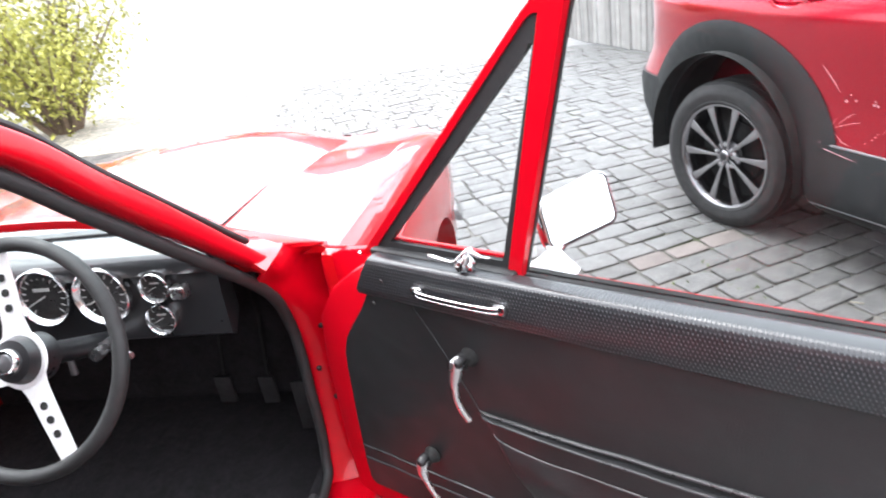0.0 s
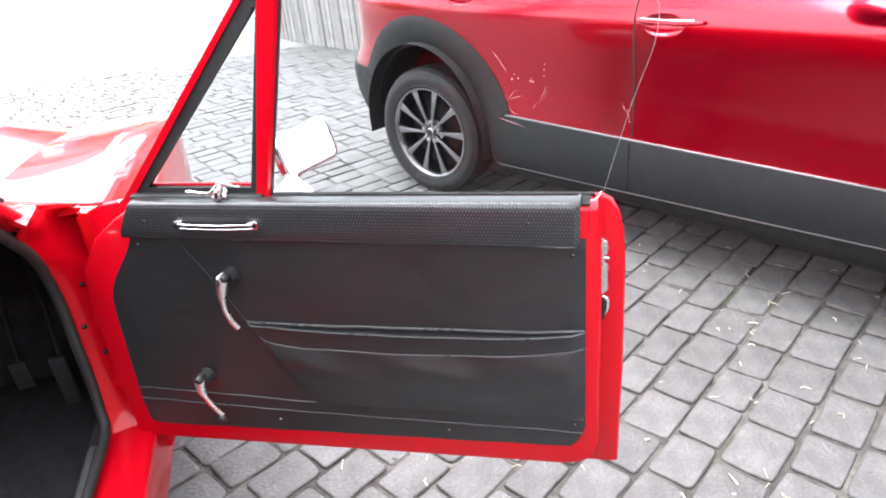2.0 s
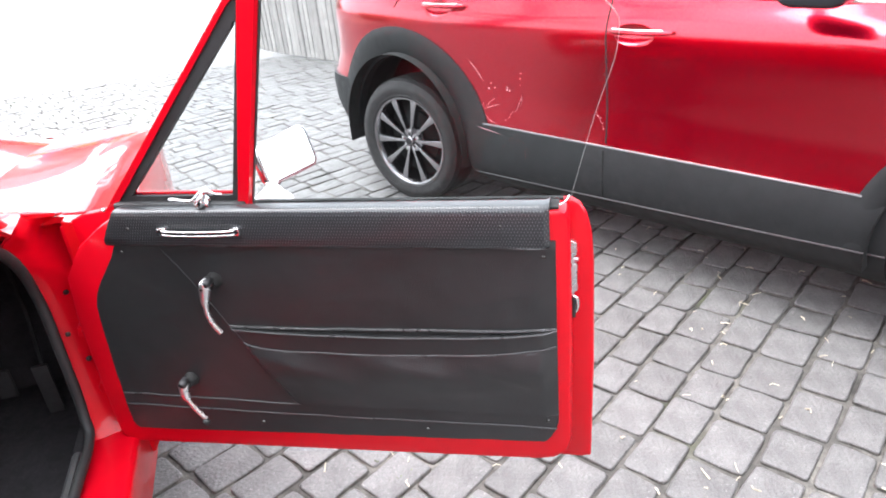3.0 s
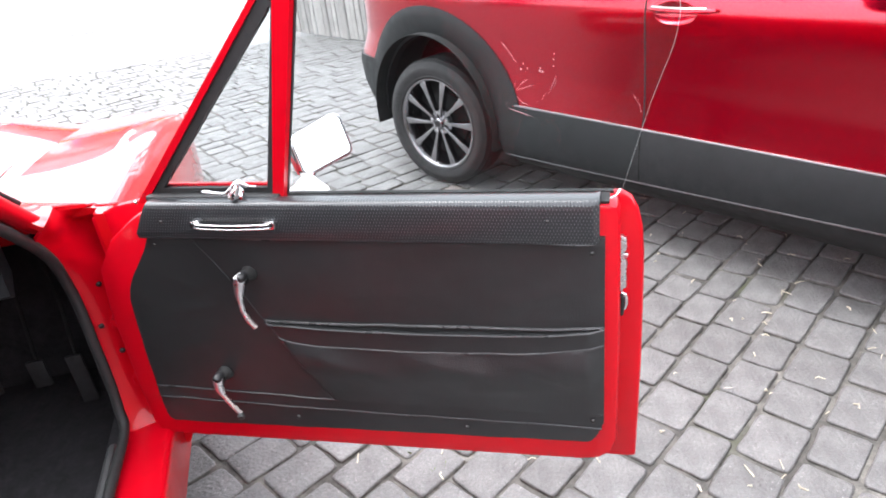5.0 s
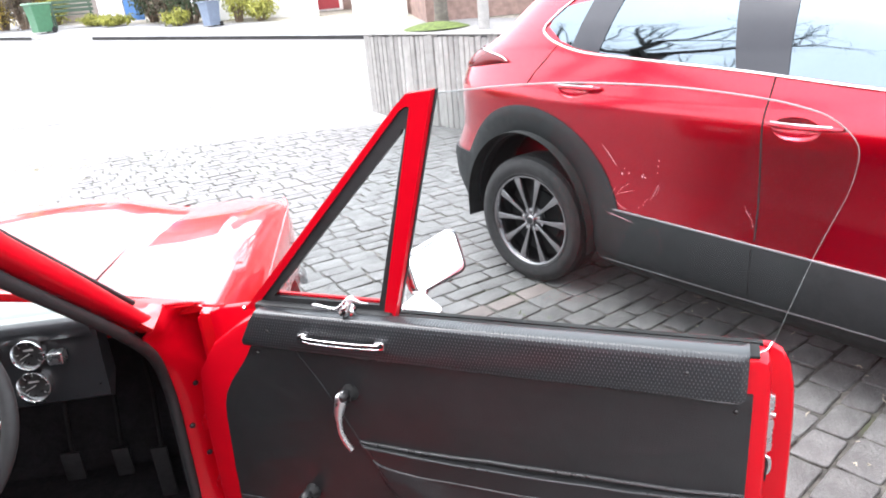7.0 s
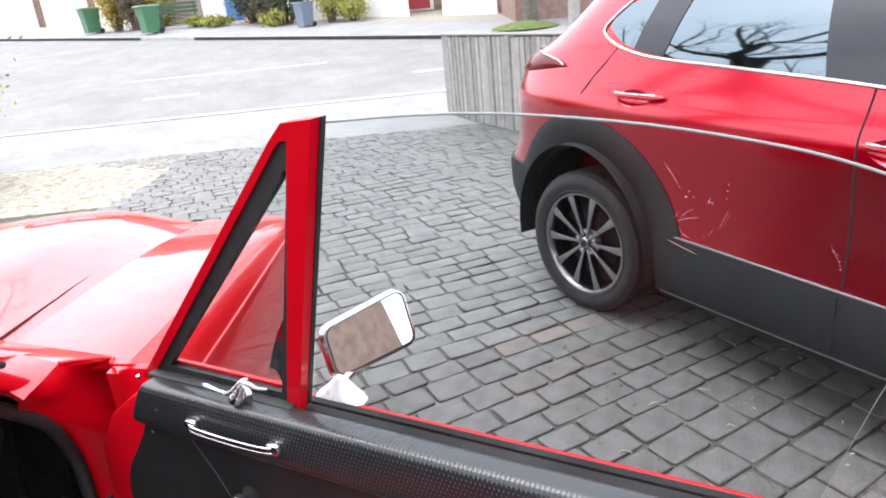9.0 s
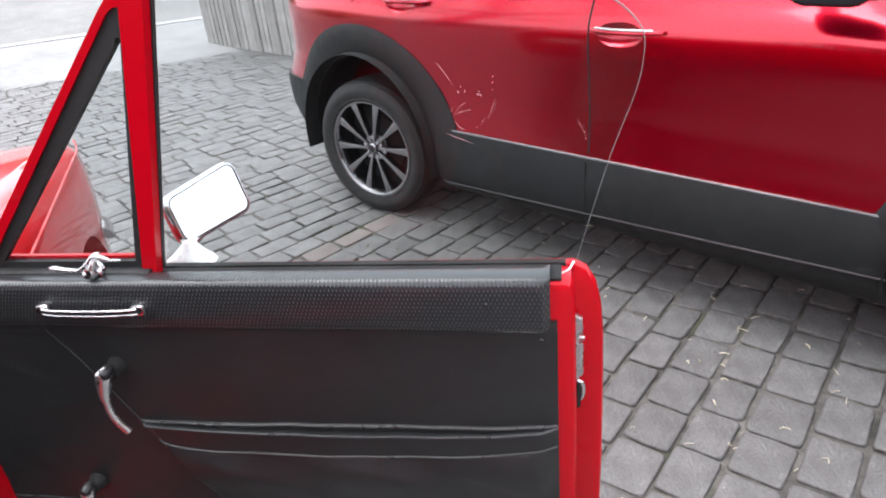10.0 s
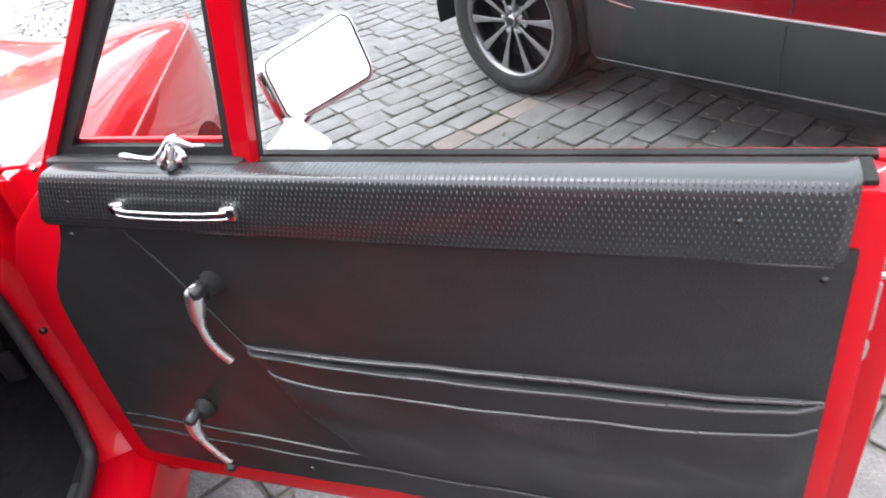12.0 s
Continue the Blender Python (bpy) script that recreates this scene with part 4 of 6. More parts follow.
def trim(u, v):
    zone, f = TRIMROWS[int(round(v * (len(TRIMROWS) - 1)))]
    s0 = lerp_list(LEFT, 0.405 + 0.49 * v)
    for _ in range(3):
        s = s0 + (0.888 - s0) * u
        lv = levels(s)
        if zone != int(zone):
            z = lv[int(zone) + 1]
        else:
            a, c = lv[zone] + (0.0012 if zone else 0), lv[zone + 1] - (0.0012 if zone < 5 else 0)
            z = a + (c - a) * f
        s0 = lerp_list(LEFT, z)
    s = s0 + (0.888 - s0) * u
    return Vector((s, -fold_n(s, z, zone), z))


dpart("trim_panel", sheet(bmesh.new(), 130, len(TRIMROWS) - 1, trim, (0, 0.006, 0)), VINYL, "stitched black vinyl trim panel with a map pocket")


def along(table, s0, s1, zone, lift):
    """A line across the trim at a table's height."""
    out = []
    for k in range(81):
        q = s0 + (s1 - s0) * k / 80
        z = lerp_list(table, q)
        out.append(Vector((q, -fold_n(q, z, zone) - lift, z)))
    return out


dpart("seam", tube(bmesh.new(), [Vector((p.x, -card_n(p.x, p.z) - creases(p.x, p.z) - 0.0010, p.z)) for p in smooth_path([(0.112, 0, 0.888), (0.187, 0, 0.775), (0.224, 0, 0.705), (0.28, 0, 0.603), (0.336, 0, 0.508)], 12)], 0.0014, 6), VINYL)
dpart("seam", tube(bmesh.new(), along(SEAMHI, -0.084, 0.885, 1.5, 0.0006), 0.0018, 6), LITVINYL)
dpart("seam", tube(bmesh.new(), along(SEAMLO, -0.084, 0.885, 0.5, 0.0006), 0.0017, 6), LITVINYL)
dpart("pocket_edge", tube(bmesh.new(), along(PTOP, 0.226, 0.886, 4.5, 0.0), 0.0022, 8), LITVINYL, "rolled vinyl edge of the map pocket")
dpart("pocket_edge", tube(bmesh.new(), along(PMOUTH, 0.230, 0.886, 3.5, 0.0), 0.0021, 8), LITVINYL)
# Dark sheet laid across the pocket's opening, where only shade would be.
dpart("pocket_mouth", sheet(bmesh.new(), 60, 2, lambda u, v: Vector((0.235 + 0.645 * u, -fold_n(0.235 + 0.645 * u, 0.7, 4) - 0.0009, lerp_list(PMOUTH, 0.235 + 0.645 * u) + (lerp_list(PTOP, 0.235 + 0.645 * u) - lerp_list(PMOUTH, 0.235 + 0.645 * u)) * v)), (0, 0.0006, 0)), DARK, "dark sheet in place of the shade in the pocket mouth")
dpart("seam", tube(bmesh.new(), along(PLOW, 0.252, 0.886, 2.5, 0.0006), 0.0020, 6), LITVINYL)
dpart("seam", tube(bmesh.new(), [Vector((q, -card_n(q, 0.8875) - 0.0030, 0.8872 + 0.001 * math.sin(20 * q))) for q in np.linspace(0.10, 0.87, 80)], [0.0012 + 0.0016 * min(k / 25, 1) for k in range(80)], 8), LITVINYL)

# padded top roll
ROLL = [(0.034, 0.893), (0.042, 0.894), (0.046, 0.900), (0.0475, 0.920), (0.0478, 0.940), (0.0470, 0.951), (0.0440, 0.9578), (0.0385, 0.9608), (0.029, 0.9612), (0.016, 0.9600), (0.008, 0.9565), (0.003, 0.9515), (0.001, 0.945)]


ROLLFINE = smooth_path([(a, c, 0) for a, c in ROLL], 5)


def roll(u, v):
    p = ROLLFINE[int(round(v * (len(ROLLFINE) - 1)))]
    n, z = p.x, p.y
    s0 = 0.004 + 0.05 * min((z - 0.893) / 0.08, 1)
    s = s0 + (0.879 - s0) * u
    end = min(1, (1 - u) / 0.012)
    z += 0.010 * u * v
    return Vector((s, -(n - 0.008 * (1 - end) ** 2), z))


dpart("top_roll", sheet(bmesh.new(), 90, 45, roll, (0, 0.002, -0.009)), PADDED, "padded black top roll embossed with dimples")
dpart("window_slot", prism(bmesh.new(), [(0.03, 0.93), (0.894, 0.93), (0.894, 0.9555), (0.03, 0.9495)], 0.020, -0.0178, door_to, 0.001), DARK, smooth=False)
dpart("window_slot", prism(bmesh.new(), [(0.03, 0.93), (0.900, 0.93), (0.900, 0.9550), (0.03, 0.9500)], -0.0226, -0.034, door_to, 0.001), DARK, smooth=False)

# chrome pull, window winder and door lever
def bar_line(drop, out):
    """One line of the bar pull, drop below its middle and out metres nearer the hand."""
    return smooth_path([(0.147, -0.046, 0.925 - drop), (0.151, -0.057 - out, 0.9215 - drop), (0.172, -0.0605 - out, 0.9205 - drop), (0.225, -0.061 - out, 0.920 - drop), (0.280, -0.0605 - out, 0.9215 - drop), (0.301, -0.057 - out, 0.9225 - drop), (0.305, -0.046, 0.926 - drop)], 6)


b = tube(bmesh.new(), bar_line(-0.0036, 0), 0.0023, 10)
tube(b, bar_line(0.0040, 0), 0.0023, 10)
for s in (0.150, 0.302):
    box(b, s - 0.011, s + 0.011, -0.058, -0.044, 0.914, 0.931, 0.005)
pull = dpart("door_pull", b, CHROME, "chrome bar pull with a black line along it")
part("black_inlay", tube(bmesh.new(), bar_line(0.0002, -0.0012)[4:-4], 0.0030, 6), DIALBLACK, pull)


def winder(name, s, z, pts, radii, label, knob):
    b = tube(bmesh.new(), smooth_path([(s + a, -n, z + h) for a, n, h in pts], 7), radii, 12, 0.62)
    w = dpart(name, b, SATIN, label)
    part("escutcheon", lathe(bmesh.new(), [(0.017, 0.0), (0.017, 0.003), (0.014, 0.008), (0.011, 0.012), (0.011, 0.022), (0.0, 0.022)], facing((s + 0.012, -0.036, z + 0.004), (0, -1, 0)), 28), DARK, w, "black collar", True)
    part("spindle_cap", lathe(bmesh.new(), [(0.0, 0.041), (0.006, 0.040), (0.0095, 0.036), (0.0105, 0.02)], facing((s + 0.011, -0.036, z + 0.012), (0, -1, 0)), 24), DIALBLACK, w, "black domed cap", True)
    if knob:
        part("knob", lathe(bmesh.new(), [(0.0, 0.012), (0.007, 0.010), (0.009, 0.004), (0.006, 0.0)], facing((s + pts[-1][0], -pts[-1][1], z + pts[-1][2] - 0.004), (0.2, -1, -0.3)), 18), RUBBER, w, "small black knob", True)
    return w


winder("door_lever", 0.210, 0.806, [(0.012, 0.064, 0.022), (0.009, 0.070, 0.004), (0.002, 0.072, -0.026), (0.000, 0.072, -0.055), (0.005, 0.070, -0.080), (0.014, 0.066, -0.102)], [(0.0054 + 0.0076 * math.sin(math.pi * min((k + 5) / 22, 1)) ** 0.7 * (1 - k / 36 * 0.75)) * min((k + 0.15) / 4, 1) ** 0.5 for k in range(36)], "curved chrome door release lever", False)
winder("window_winder", 0.088, 0.556, [(0.013, 0.062, 0.020), (0.012, 0.068, 0.006), (0.014, 0.072, -0.016), (0.024, 0.072, -0.042), (0.036, 0.070, -0.066), (0.043, 0.068, -0.078)], [(0.0054 + 0.0074 * math.sin(math.pi * min((k + 5) / 22, 1)) ** 0.7 * (1 - k / 36 * 0.75)) * min((k + 0.15) / 4, 1) ** 0.5 for k in range(36)], "chrome window winder with a black knob", True)
for s, z, n in ((0.071, 0.924, 0.047), (0.797, 0.931, 0.047), (0.867, 0.868, 0.036), (0.030, 0.868, 0.036), (0.868, 0.505, 0.036), (0.245, 0.450, 0.036), (0.62, 0.462, 0.036)):
    dpart("trim_screw", lathe(bmesh.new(), [(0.0, 0.0025), (0.002, 0.002), (0.0035, 0.001), (0.0045, -0.002)], facing((s, -n, z), (0, -1, 0)), 14), SCREW, "small dull screw head")

# latch plate on the shut edge
b = box(bmesh.new(), 0.908, 0.923, 0.010, 0.0215, 0.846, 0.874, 0.004)
box(b, 0.908, 0.924, 0.010, 0.0215, 0.772, 0.832, 0.005)
box(b, 0.908, 0.918, 0.0095, 0.022, 0.768, 0.877, 0.003)
latch = dpart("latch", b, STEEL, "bright zinc-plated latch plate")
part("latch_pin", tube(bmesh.new(), [(0.912, 0.016, 0.839), (0.925, 0.014, 0.839)], 0.0045, 10), STEEL, latch, "", True)
# Dark block in place of the shade inside an open slot.
part("latch_slot", box(bmesh.new(), 0.909, 0.920, 0.008, 0.020, 0.716, 0.760, 0.004), DARK, latch)
part("striker", tube(bmesh.new(), smooth_path([(0.914, 0.021, 0.758), (0.922, 0.021, 0.752), (0.922, 0.021, 0.732), (0.914, 0.021, 0.720)], 4), 0.0045, 10), CHROME, latch, "", True)
# Bright tube stands in for the highlight on the rounded red corner.
dpart("corner_lip", tube(bmesh.new(), smooth_path([(0.880, -0.010, 0.953), (0.893, -0.006, 0.954), (0.904, 0.002, 0.957), (0.910, 0.010, 0.964)], 4), 0.0010, 8), SATIN, "bright tube for the highlight on the corner's edge")
dpart("corner_tip", lathe(bmesh.new(), [(0.0, 0.006), (0.003, 0.005), (0.004, 0.0)], facing((0.006, -0.018, 0.950), (0, -0.4, 1)), 12), CHROME)

# quarter light
lean = lambda s, z, n: Vector((s, -(n + 0.055 * (z - 0.95)), z))
QOUT = [(-0.004, 0.943), (0.364, 1.322), (0.386, 1.342), (0.428, 1.346), (0.313, 0.950)]
QRED = [(0.030, 0.957), (0.371, 1.316), (0.380, 1.322), (0.390, 1.323), (0.293, 0.957)]
QGLS = [(0.066, 0.975), (0.367, 1.280), (0.371, 1.288), (0.377, 1.288), (0.285, 0.975)]
dpart("quarter_frame", ringprism(bmesh.new(), QOUT, QRED, 0.006, -0.012, lean), RED, "red quarter-light frame", False)
dpart("quarter_rubber", ringprism(bmesh.new(), QRED, QGLS, 0.002, -0.010, lean), RUBBER, "wide black rubber seal", False)
q = dpart("quarter_glass", prism(bmesh.new(), QGLS, -0.002, -0.006, lean), CLEAR, smooth=False)
q.visible_shadow = False
dpart("window_channel", prism(bmesh.new(), [(0.3135, 0.955), (0.4285, 1.346), (0.4305, 1.346), (0.3155, 0.955)], -0.010, -0.018, lean), RUBBER, smooth=False)
dpart("quarter_sill", box(bmesh.new(), 0.066, 0.290, 0.006, 0.014, 0.950, 0.980, 0.002), RED, "red edge below the quarter glass")
dpart("waist_rubber", box(bmesh.new(), 0.03, 0.31, -0.020, 0.012, 0.950, 0.9645, 0.004), RUBBER)
b = tube(bmesh.new(), smooth_path([(0.166, -0.030, 0.9785), (0.180, -0.033, 0.978), (0.200, -0.034, 0.9765), (0.216, -0.034, 0.9765), (0.228, -0.031, 0.984), (0.239, -0.026, 0.995), (0.245, -0.020, 0.997)], 4), [0.0022, 0.0032, 0.0039, 0.0042, 0.0042, 0.0039, 0.0035, 0.0032, 0.0030, 0.0030, 0.0030, 0.0030, 0.0032, 0.0034, 0.0039, 0.0041, 0.0042, 0.0043, 0.0043, 0.0042, 0.0039, 0.0035, 0.0032, 0.0029, 0.0019], 10)
tube(b, smooth_path([(0.236, -0.026, 0.994), (0.247, -0.024, 0.992), (0.257, -0.020, 0.985), (0.268, -0.012, 0.981)], 4), [0.0029, 0.0039, 0.0042, 0.0042, 0.0039, 0.0039, 0.0036, 0.0032, 0.0029, 0.0025, 0.0022, 0.0019, 0.0016], 10)
catch = dpart("quarter_catch", b, STEEL, "bright quarter-light catch with a long lever")
b = lathe(bmesh.new(), [(0.0, 0.022), (0.007, 0.021), (0.010, 0.016), (0.010, 0.010), (0.015, 0.008), (0.016, 0.0)], facing((0.232, -0.022, 0.968), (0, -1, 0.35)), 18)
tube(b, [(0.232, -0.036, 0.972), (0.238, -0.034, 0.981), (0.240, -0.030, 0.989)], [0.007, 0.006, 0.005], 10)
part("catch_boss", b, CHROME, catch, "", True)

# drop glass, fully up, with its ground edge
PANE = [(0.317, 0.945), (0.423, 1.338), (0.538, 1.345), (0.643, 1.345), (0.765, 1.335), (0.867, 1.318), (0.925, 1.302), (0.951, 1.290), (0.972, 1.272), (0.985, 1.252), (0.986, 1.225), (0.979, 1.185), (0.952, 1.104), (0.912, 0.955), (0.909, 0.94)]
p2 = dpart("door_glass", prism(bmesh.new(), PANE, -0.018, -0.0225, lean), CLEAR, "frameless door glass wound up", False)
p2.visible_shadow = False
smooth_path_2d = lambda pts: [(p.x, p.y) for p in smooth_path([(a, c, 0) for a, c in pts], 4)]
dpart("glass_edge", tube(bmesh.new(), [lean(s, z, -0.020) for s, z in smooth_path_2d(PANE[1:-1])], [0.0013 - 0.0009 * min(max((k - 20) / 16, 0), 1) for k in range(len(smooth_path_2d(PANE[1:-1])))], 6), EDGE, "pale ground edge of the glass")

# outside mirror on its stalk
mc = Vector((0.3431, 0.1312, 1.0080))
mx, my, mz = Vector((0.3298, 0.9441, 0.001)), Vector((-0.3118, 0.1079, 0.944)), Vector((0.8911, -0.3116, 0.330))
MM = Matrix((mx, my, mz)).transposed().to_4x4() @ pose(0, 0, 0, 2.8)
MM.translation = mc


def mirror_outline(grow, n=5):
    """The mirror's rounded, slightly tapering outline."""
    w, h, r = 0.0710 + grow, 0.0402 + grow, 0.015 + grow
    out = []
    for cx, cy, a0 in ((w - r, h + 0.001 - r, 0), (-w + r, h - 0.008 - r, 90), (-w + r, -h + r, 180), (w - r, -h + r, 270)):
        out += [(cx + r * math.cos(radians(a0 + 90 * k / n)), cy + r * math.sin(radians(a0 + 90 * k / n))) for k in range(n + 1)]
    return out


on_mirror = lambda x, y, t: MM @ Vector((x, y, t))
b = bmesh.new()
rings = []
for grow, k, t in ((-0.002, 1, 0.003), (0.003, 1, 0.0025), (0.0055, 1, -0.003), (0.0055, 1, -0.010), (0.003, 0.97, -0.018), (0, 0.75, -0.028), (0, 0.3, -0.033)):
    rings.append([b.verts.new(on_mirror(x * k, y * k, t)) for x, y in mirror_outline(grow)])
for r0, r1 in zip(rings, rings[1:]):
    for i in range(len(r0)):
        b.faces.new((r0[i], r0[(i + 1) % len(r0)], r1[(i + 1) % len(r0)], r1[i]))
b.faces.new(rings[-1])
mirror = dpart("door_mirror", b, CHROME, "chrome door mirror on a stalk")
part("mirror_glass", prism(bmesh.new(), mirror_outline(-0.0022), -0.002, 0.0025, on_mirror), MIRROR, mirror)
part("mirror_rim", ringprism(bmesh.new(), mirror_outline(0.0), mirror_outline(-0.0016), -0.001, 0.0038, on_mirror), RUBBER, mirror, "thin black rim", True)
neck = mc - my * 0.040 - mx * 0.035 - mz * 0.012
part("stalk", tube(bmesh.new(), smooth_path([(0.340, 0.056, 0.955), (0.338, 0.066, 0.966), tuple(neck), tuple(neck + my * 0.02 - mz * 0.006)], 5), [0.0065] * 16, 10), CHROME, mirror, "", True)
b = bmesh.new()
rings = []
for x0, x1, y0, y1, z in ((0.298, 0.376, 0.033, 0.075, 0.943), (0.300, 0.373, 0.034, 0.074, 0.949), (0.312, 0.360, 0.041, 0.070, 0.958), (0.325, 0.350, 0.047, 0.065, 0.970), (0.330, 0.346, 0.050, 0.062, 0.976)):
    cx, cy, hx, hy = (x0 + x1) / 2, (y0 + y1) / 2, (x1 - x0) / 2, (y1 - y0) / 2
    rings.append([b.verts.new((cx + hx * math.copysign(abs(math.cos(a)) ** 0.6, math.cos(a)), cy + hy * math.copysign(abs(math.sin(a)) ** 0.6, math.sin(a)), z)) for a in (2 * math.pi * (k + 0.5) / 20 for k in range(20))])
for r0, r1 in zip(rings, rings[1:]):
    for i in range(20):
        b.faces.new((r0[i], r0[(i + 1) % 20], r1[(i + 1) % 20], r1[i]))
b.faces.new(rings[0])
b.faces.new(rings[-1])
part("mirror_foot", b, BRIGHT, mirror, "pale tapering mounting foot", True)

# ---- crimson crossover parked alongside ----
SY = 3.174
SUVM = pose(-1.38, SY, 0)
suv = thing("crossover", SUVM, "crimson metallic crossover with grey plastic cladding", "car")
INSET = ((0.18, 0.14), (0.24, 0.05), (0.28, 0.02), (0.32, 0.012), (0.50, 0.012), (0.56, 0.018), (0.66, 0.022), (0.78, 0.016), (0.90, 0.006), (0.965, 0.004), (1.00, 0.012), (1.05, 0.038), (1.12, 0.065), (1.20, 0.09), (1.30, 0.135), (1.40, 0.195), (1.46, 0.245), (1.50, 0.31), (1.53, 0.42), (1.545, 0.60))
TAIL = ((0.18, -3.37), (0.3, -3.55), (0.45, -3.65), (0.60, -3.68), (0.64, -3.65), (0.75, -3.58), (0.95, -3.54), (1.10, -3.49), (1.16, -3.42), (1.22, -3.28), (1.30, -3.16), (1.42, -3.02), (1.5, -2.9), (1.545, -2.5))
NOSE = ((0.18, 0.66), (0.4, 0.80), (0.6, 0.82), (0.78, 0.76), (0.88, 0.62), (0.95, 0.25), (1.0, -0.15), (1.05, -0.45), (1.1, -0.55), (1.2, -0.72), (1.4, -1.08), (1.5, -1.35), (1.545, -1.7))


def inset(z):
    """How far the side falls back from its widest, eased between the table's heights."""
    return sum(lerp_list(INSET, z + k * 0.008) * g for k, g in ((-3, 0.06), (-2, 0.13), (-1, 0.2), (0, 0.22), (1, 0.2), (2, 0.13), (3, 0.06)))


def suv_side(x, z, out=0.0):
    """The place on the body's near side at that length and height, out metres proud of it."""
    a, b = lerp_list(TAIL, z), lerp_list(NOSE, z)
    c, h = (a + b) / 2, (b - a) / 2
    k = min(abs((x - c) / h), 0.999)
    w = 0.9 - inset(z)
    return Vector((x, SY - w * (1 - k**7) ** (1 / 7) - out, z))


def sput(name, bm, material, label="", smooth=True, parent=None):
    bmesh.ops.translate(bm, verts=bm.verts, vec=(1.38, -SY, 0))
    return part(name, bm, material, parent or suv, label, smooth)


def ring_at(z, n=72):
    a, b = lerp_list(TAIL, z), lerp_list(NOSE, z)
    c, h = (a + b) / 2, (b - a) / 2
    w = 0.9 - inset(z)
    xs = [math.sin(math.pi / 2 * (2 * k / n - 1)) for k in range(n + 1)]
    near = [(c + h * x, SY - w * (1 - min(abs(x), 1) ** 7) ** (1 / 7), z) for x in xs]
    far = [(c + h * x, SY + w * (1 - min(abs(x), 1) ** 7) ** (1 / 7), z) for x in xs[-2:0:-1]]
    return near + far


ZS = [0.18 + 0.021 * k for k in range(65)] + [1.542]
body = sput("body", loft(bmesh.new(), [ring_at(z) for z in ZS]), CRIMSON, "glossy crimson bodywork")
WHEELS = (-2.760, -0.08)
c = bmesh.new()
for x in WHEELS:
    for y in (-0.95, 0.95):
        lathe(c, [(0.47, -0.32), (0.47, 0.32)], Matrix.Translation((x + 1.38, y, 0.345)) @ pose(0, 0, 0, 90), 48)
for x0, x1, z in ((-1.50, -1.24, 0.965), (-2.545, -2.275, 1.03)):
    m = Matrix.Translation((((x0 * 0.62 + x1 * 0.38) + 1.38), suv_side(x0, z).y - SY - 0.012, z - 0.005)) @ Matrix.Diagonal((0.092, 0.034, 0.046, 1))
    lathe(c, [(math.sin(math.pi * k / 12) + 1e-4, -math.cos(math.pi * k / 12)) for k in range(13)], m, 24)
cut(body, c)

# windows, pillars and bright trim
BELT = ((-2.80, 1.345), (-2.74, 1.285), (-2.62, 1.225), (-2.5, 1.196), (-2.35, 1.178), (-1.62, 1.135), (-1.17, 1.10), (-0.55, 1.07))
HEAD = ((-2.80, 1.35), (-2.62, 1.385), (-2.3, 1.42), (-1.6, 1.45), (-1.25, 1.435), (-0.95, 1.33), (-0.55, 1.08))


def side_pane(x0, x1, out, slant=0.0, slant_fore=None, n=14):
    ahead = slant if slant_fore is None else slant_fore

    def f(u, v):
        x = x0 + (x1 - x0) * u
        z0, z1 = lerp_list(BELT, x), lerp_list(HEAD, x)
        z = z0 + (z1 - z0) * v
        return suv_side(x + (slant + (ahead - slant) * u) * (z - 1.1), z, out)
    return sheet(bmesh.new(), n, 10, f, (0, 0.012, 0))


sput("quarter_window", side_pane(-2.74, -2.53, 0.003, 0.25), WINDOWTINT)
sput("rear_pillar", side_pane(-2.535, -2.36, 0.006, 0.25), PILLARBLACK, "gloss black window pillar")
sput("rear_door_window", side_pane(-2.365, -1.655, 0.003, 0.25, -0.30), WINDOWTINT)
sput("centre_pillar", side_pane(-1.66, -1.47, 0.006, -0.30, -0.16), PILLARBLACK, "gloss black window pillar")
sput("front_door_window", side_pane(-1.475, -0.62, 0.003, -0.16, 0.0), WINDOWTINT)
sput("waist_trim", tube(bmesh.new(), smooth_path([tuple(suv_side(x, z, 0.006)) for x, z in ((-2.56, 1.425), (-2.635, 1.37), (-2.70, 1.315), (-2.725, 1.278), (-2.70, 1.252))] + [tuple(suv_side(x, lerp_list(BELT, x) - 0.006, 0.006)) for x in (-2.62, -2.5, -2.35, -2.0, -1.62, -1.17, -0.8, -0.6)], 4), 0.0056, 8, 0.6), CHROME, "bright chrome strip under the windows")
sput("windscreen", sheet(bmesh.new(), 8, 12, lambda u, v: Vector((-0.50 - 0.72 * u + 0.10 * math.sin(math.pi * v) * (1 - u), SY - 0.66 + 1.32 * v + (0.08 - 0.16 * v) * u, 1.09 + 0.37 * u)), (0.0, 0, -0.008)), WINDOWTINT)


def arch(x0, a0, a1, r0, r1):
    def f(u, v):
        a = radians(a0 + (a1 - a0) * u)
        r = r0 + (r1 - r0) * v
        x, z = x0 + r * math.cos(a) * (1 + 0.05 * v), 0.340 + r * math.sin(a)
        p = suv_side(x, max(z, 0.2), 0.016 - 0.012 * v**6 - 0.01 * (1 - v) ** 4)
        return p
    return sheet(bmesh.new(), 44, 8, f, (0, 0.05, 0))


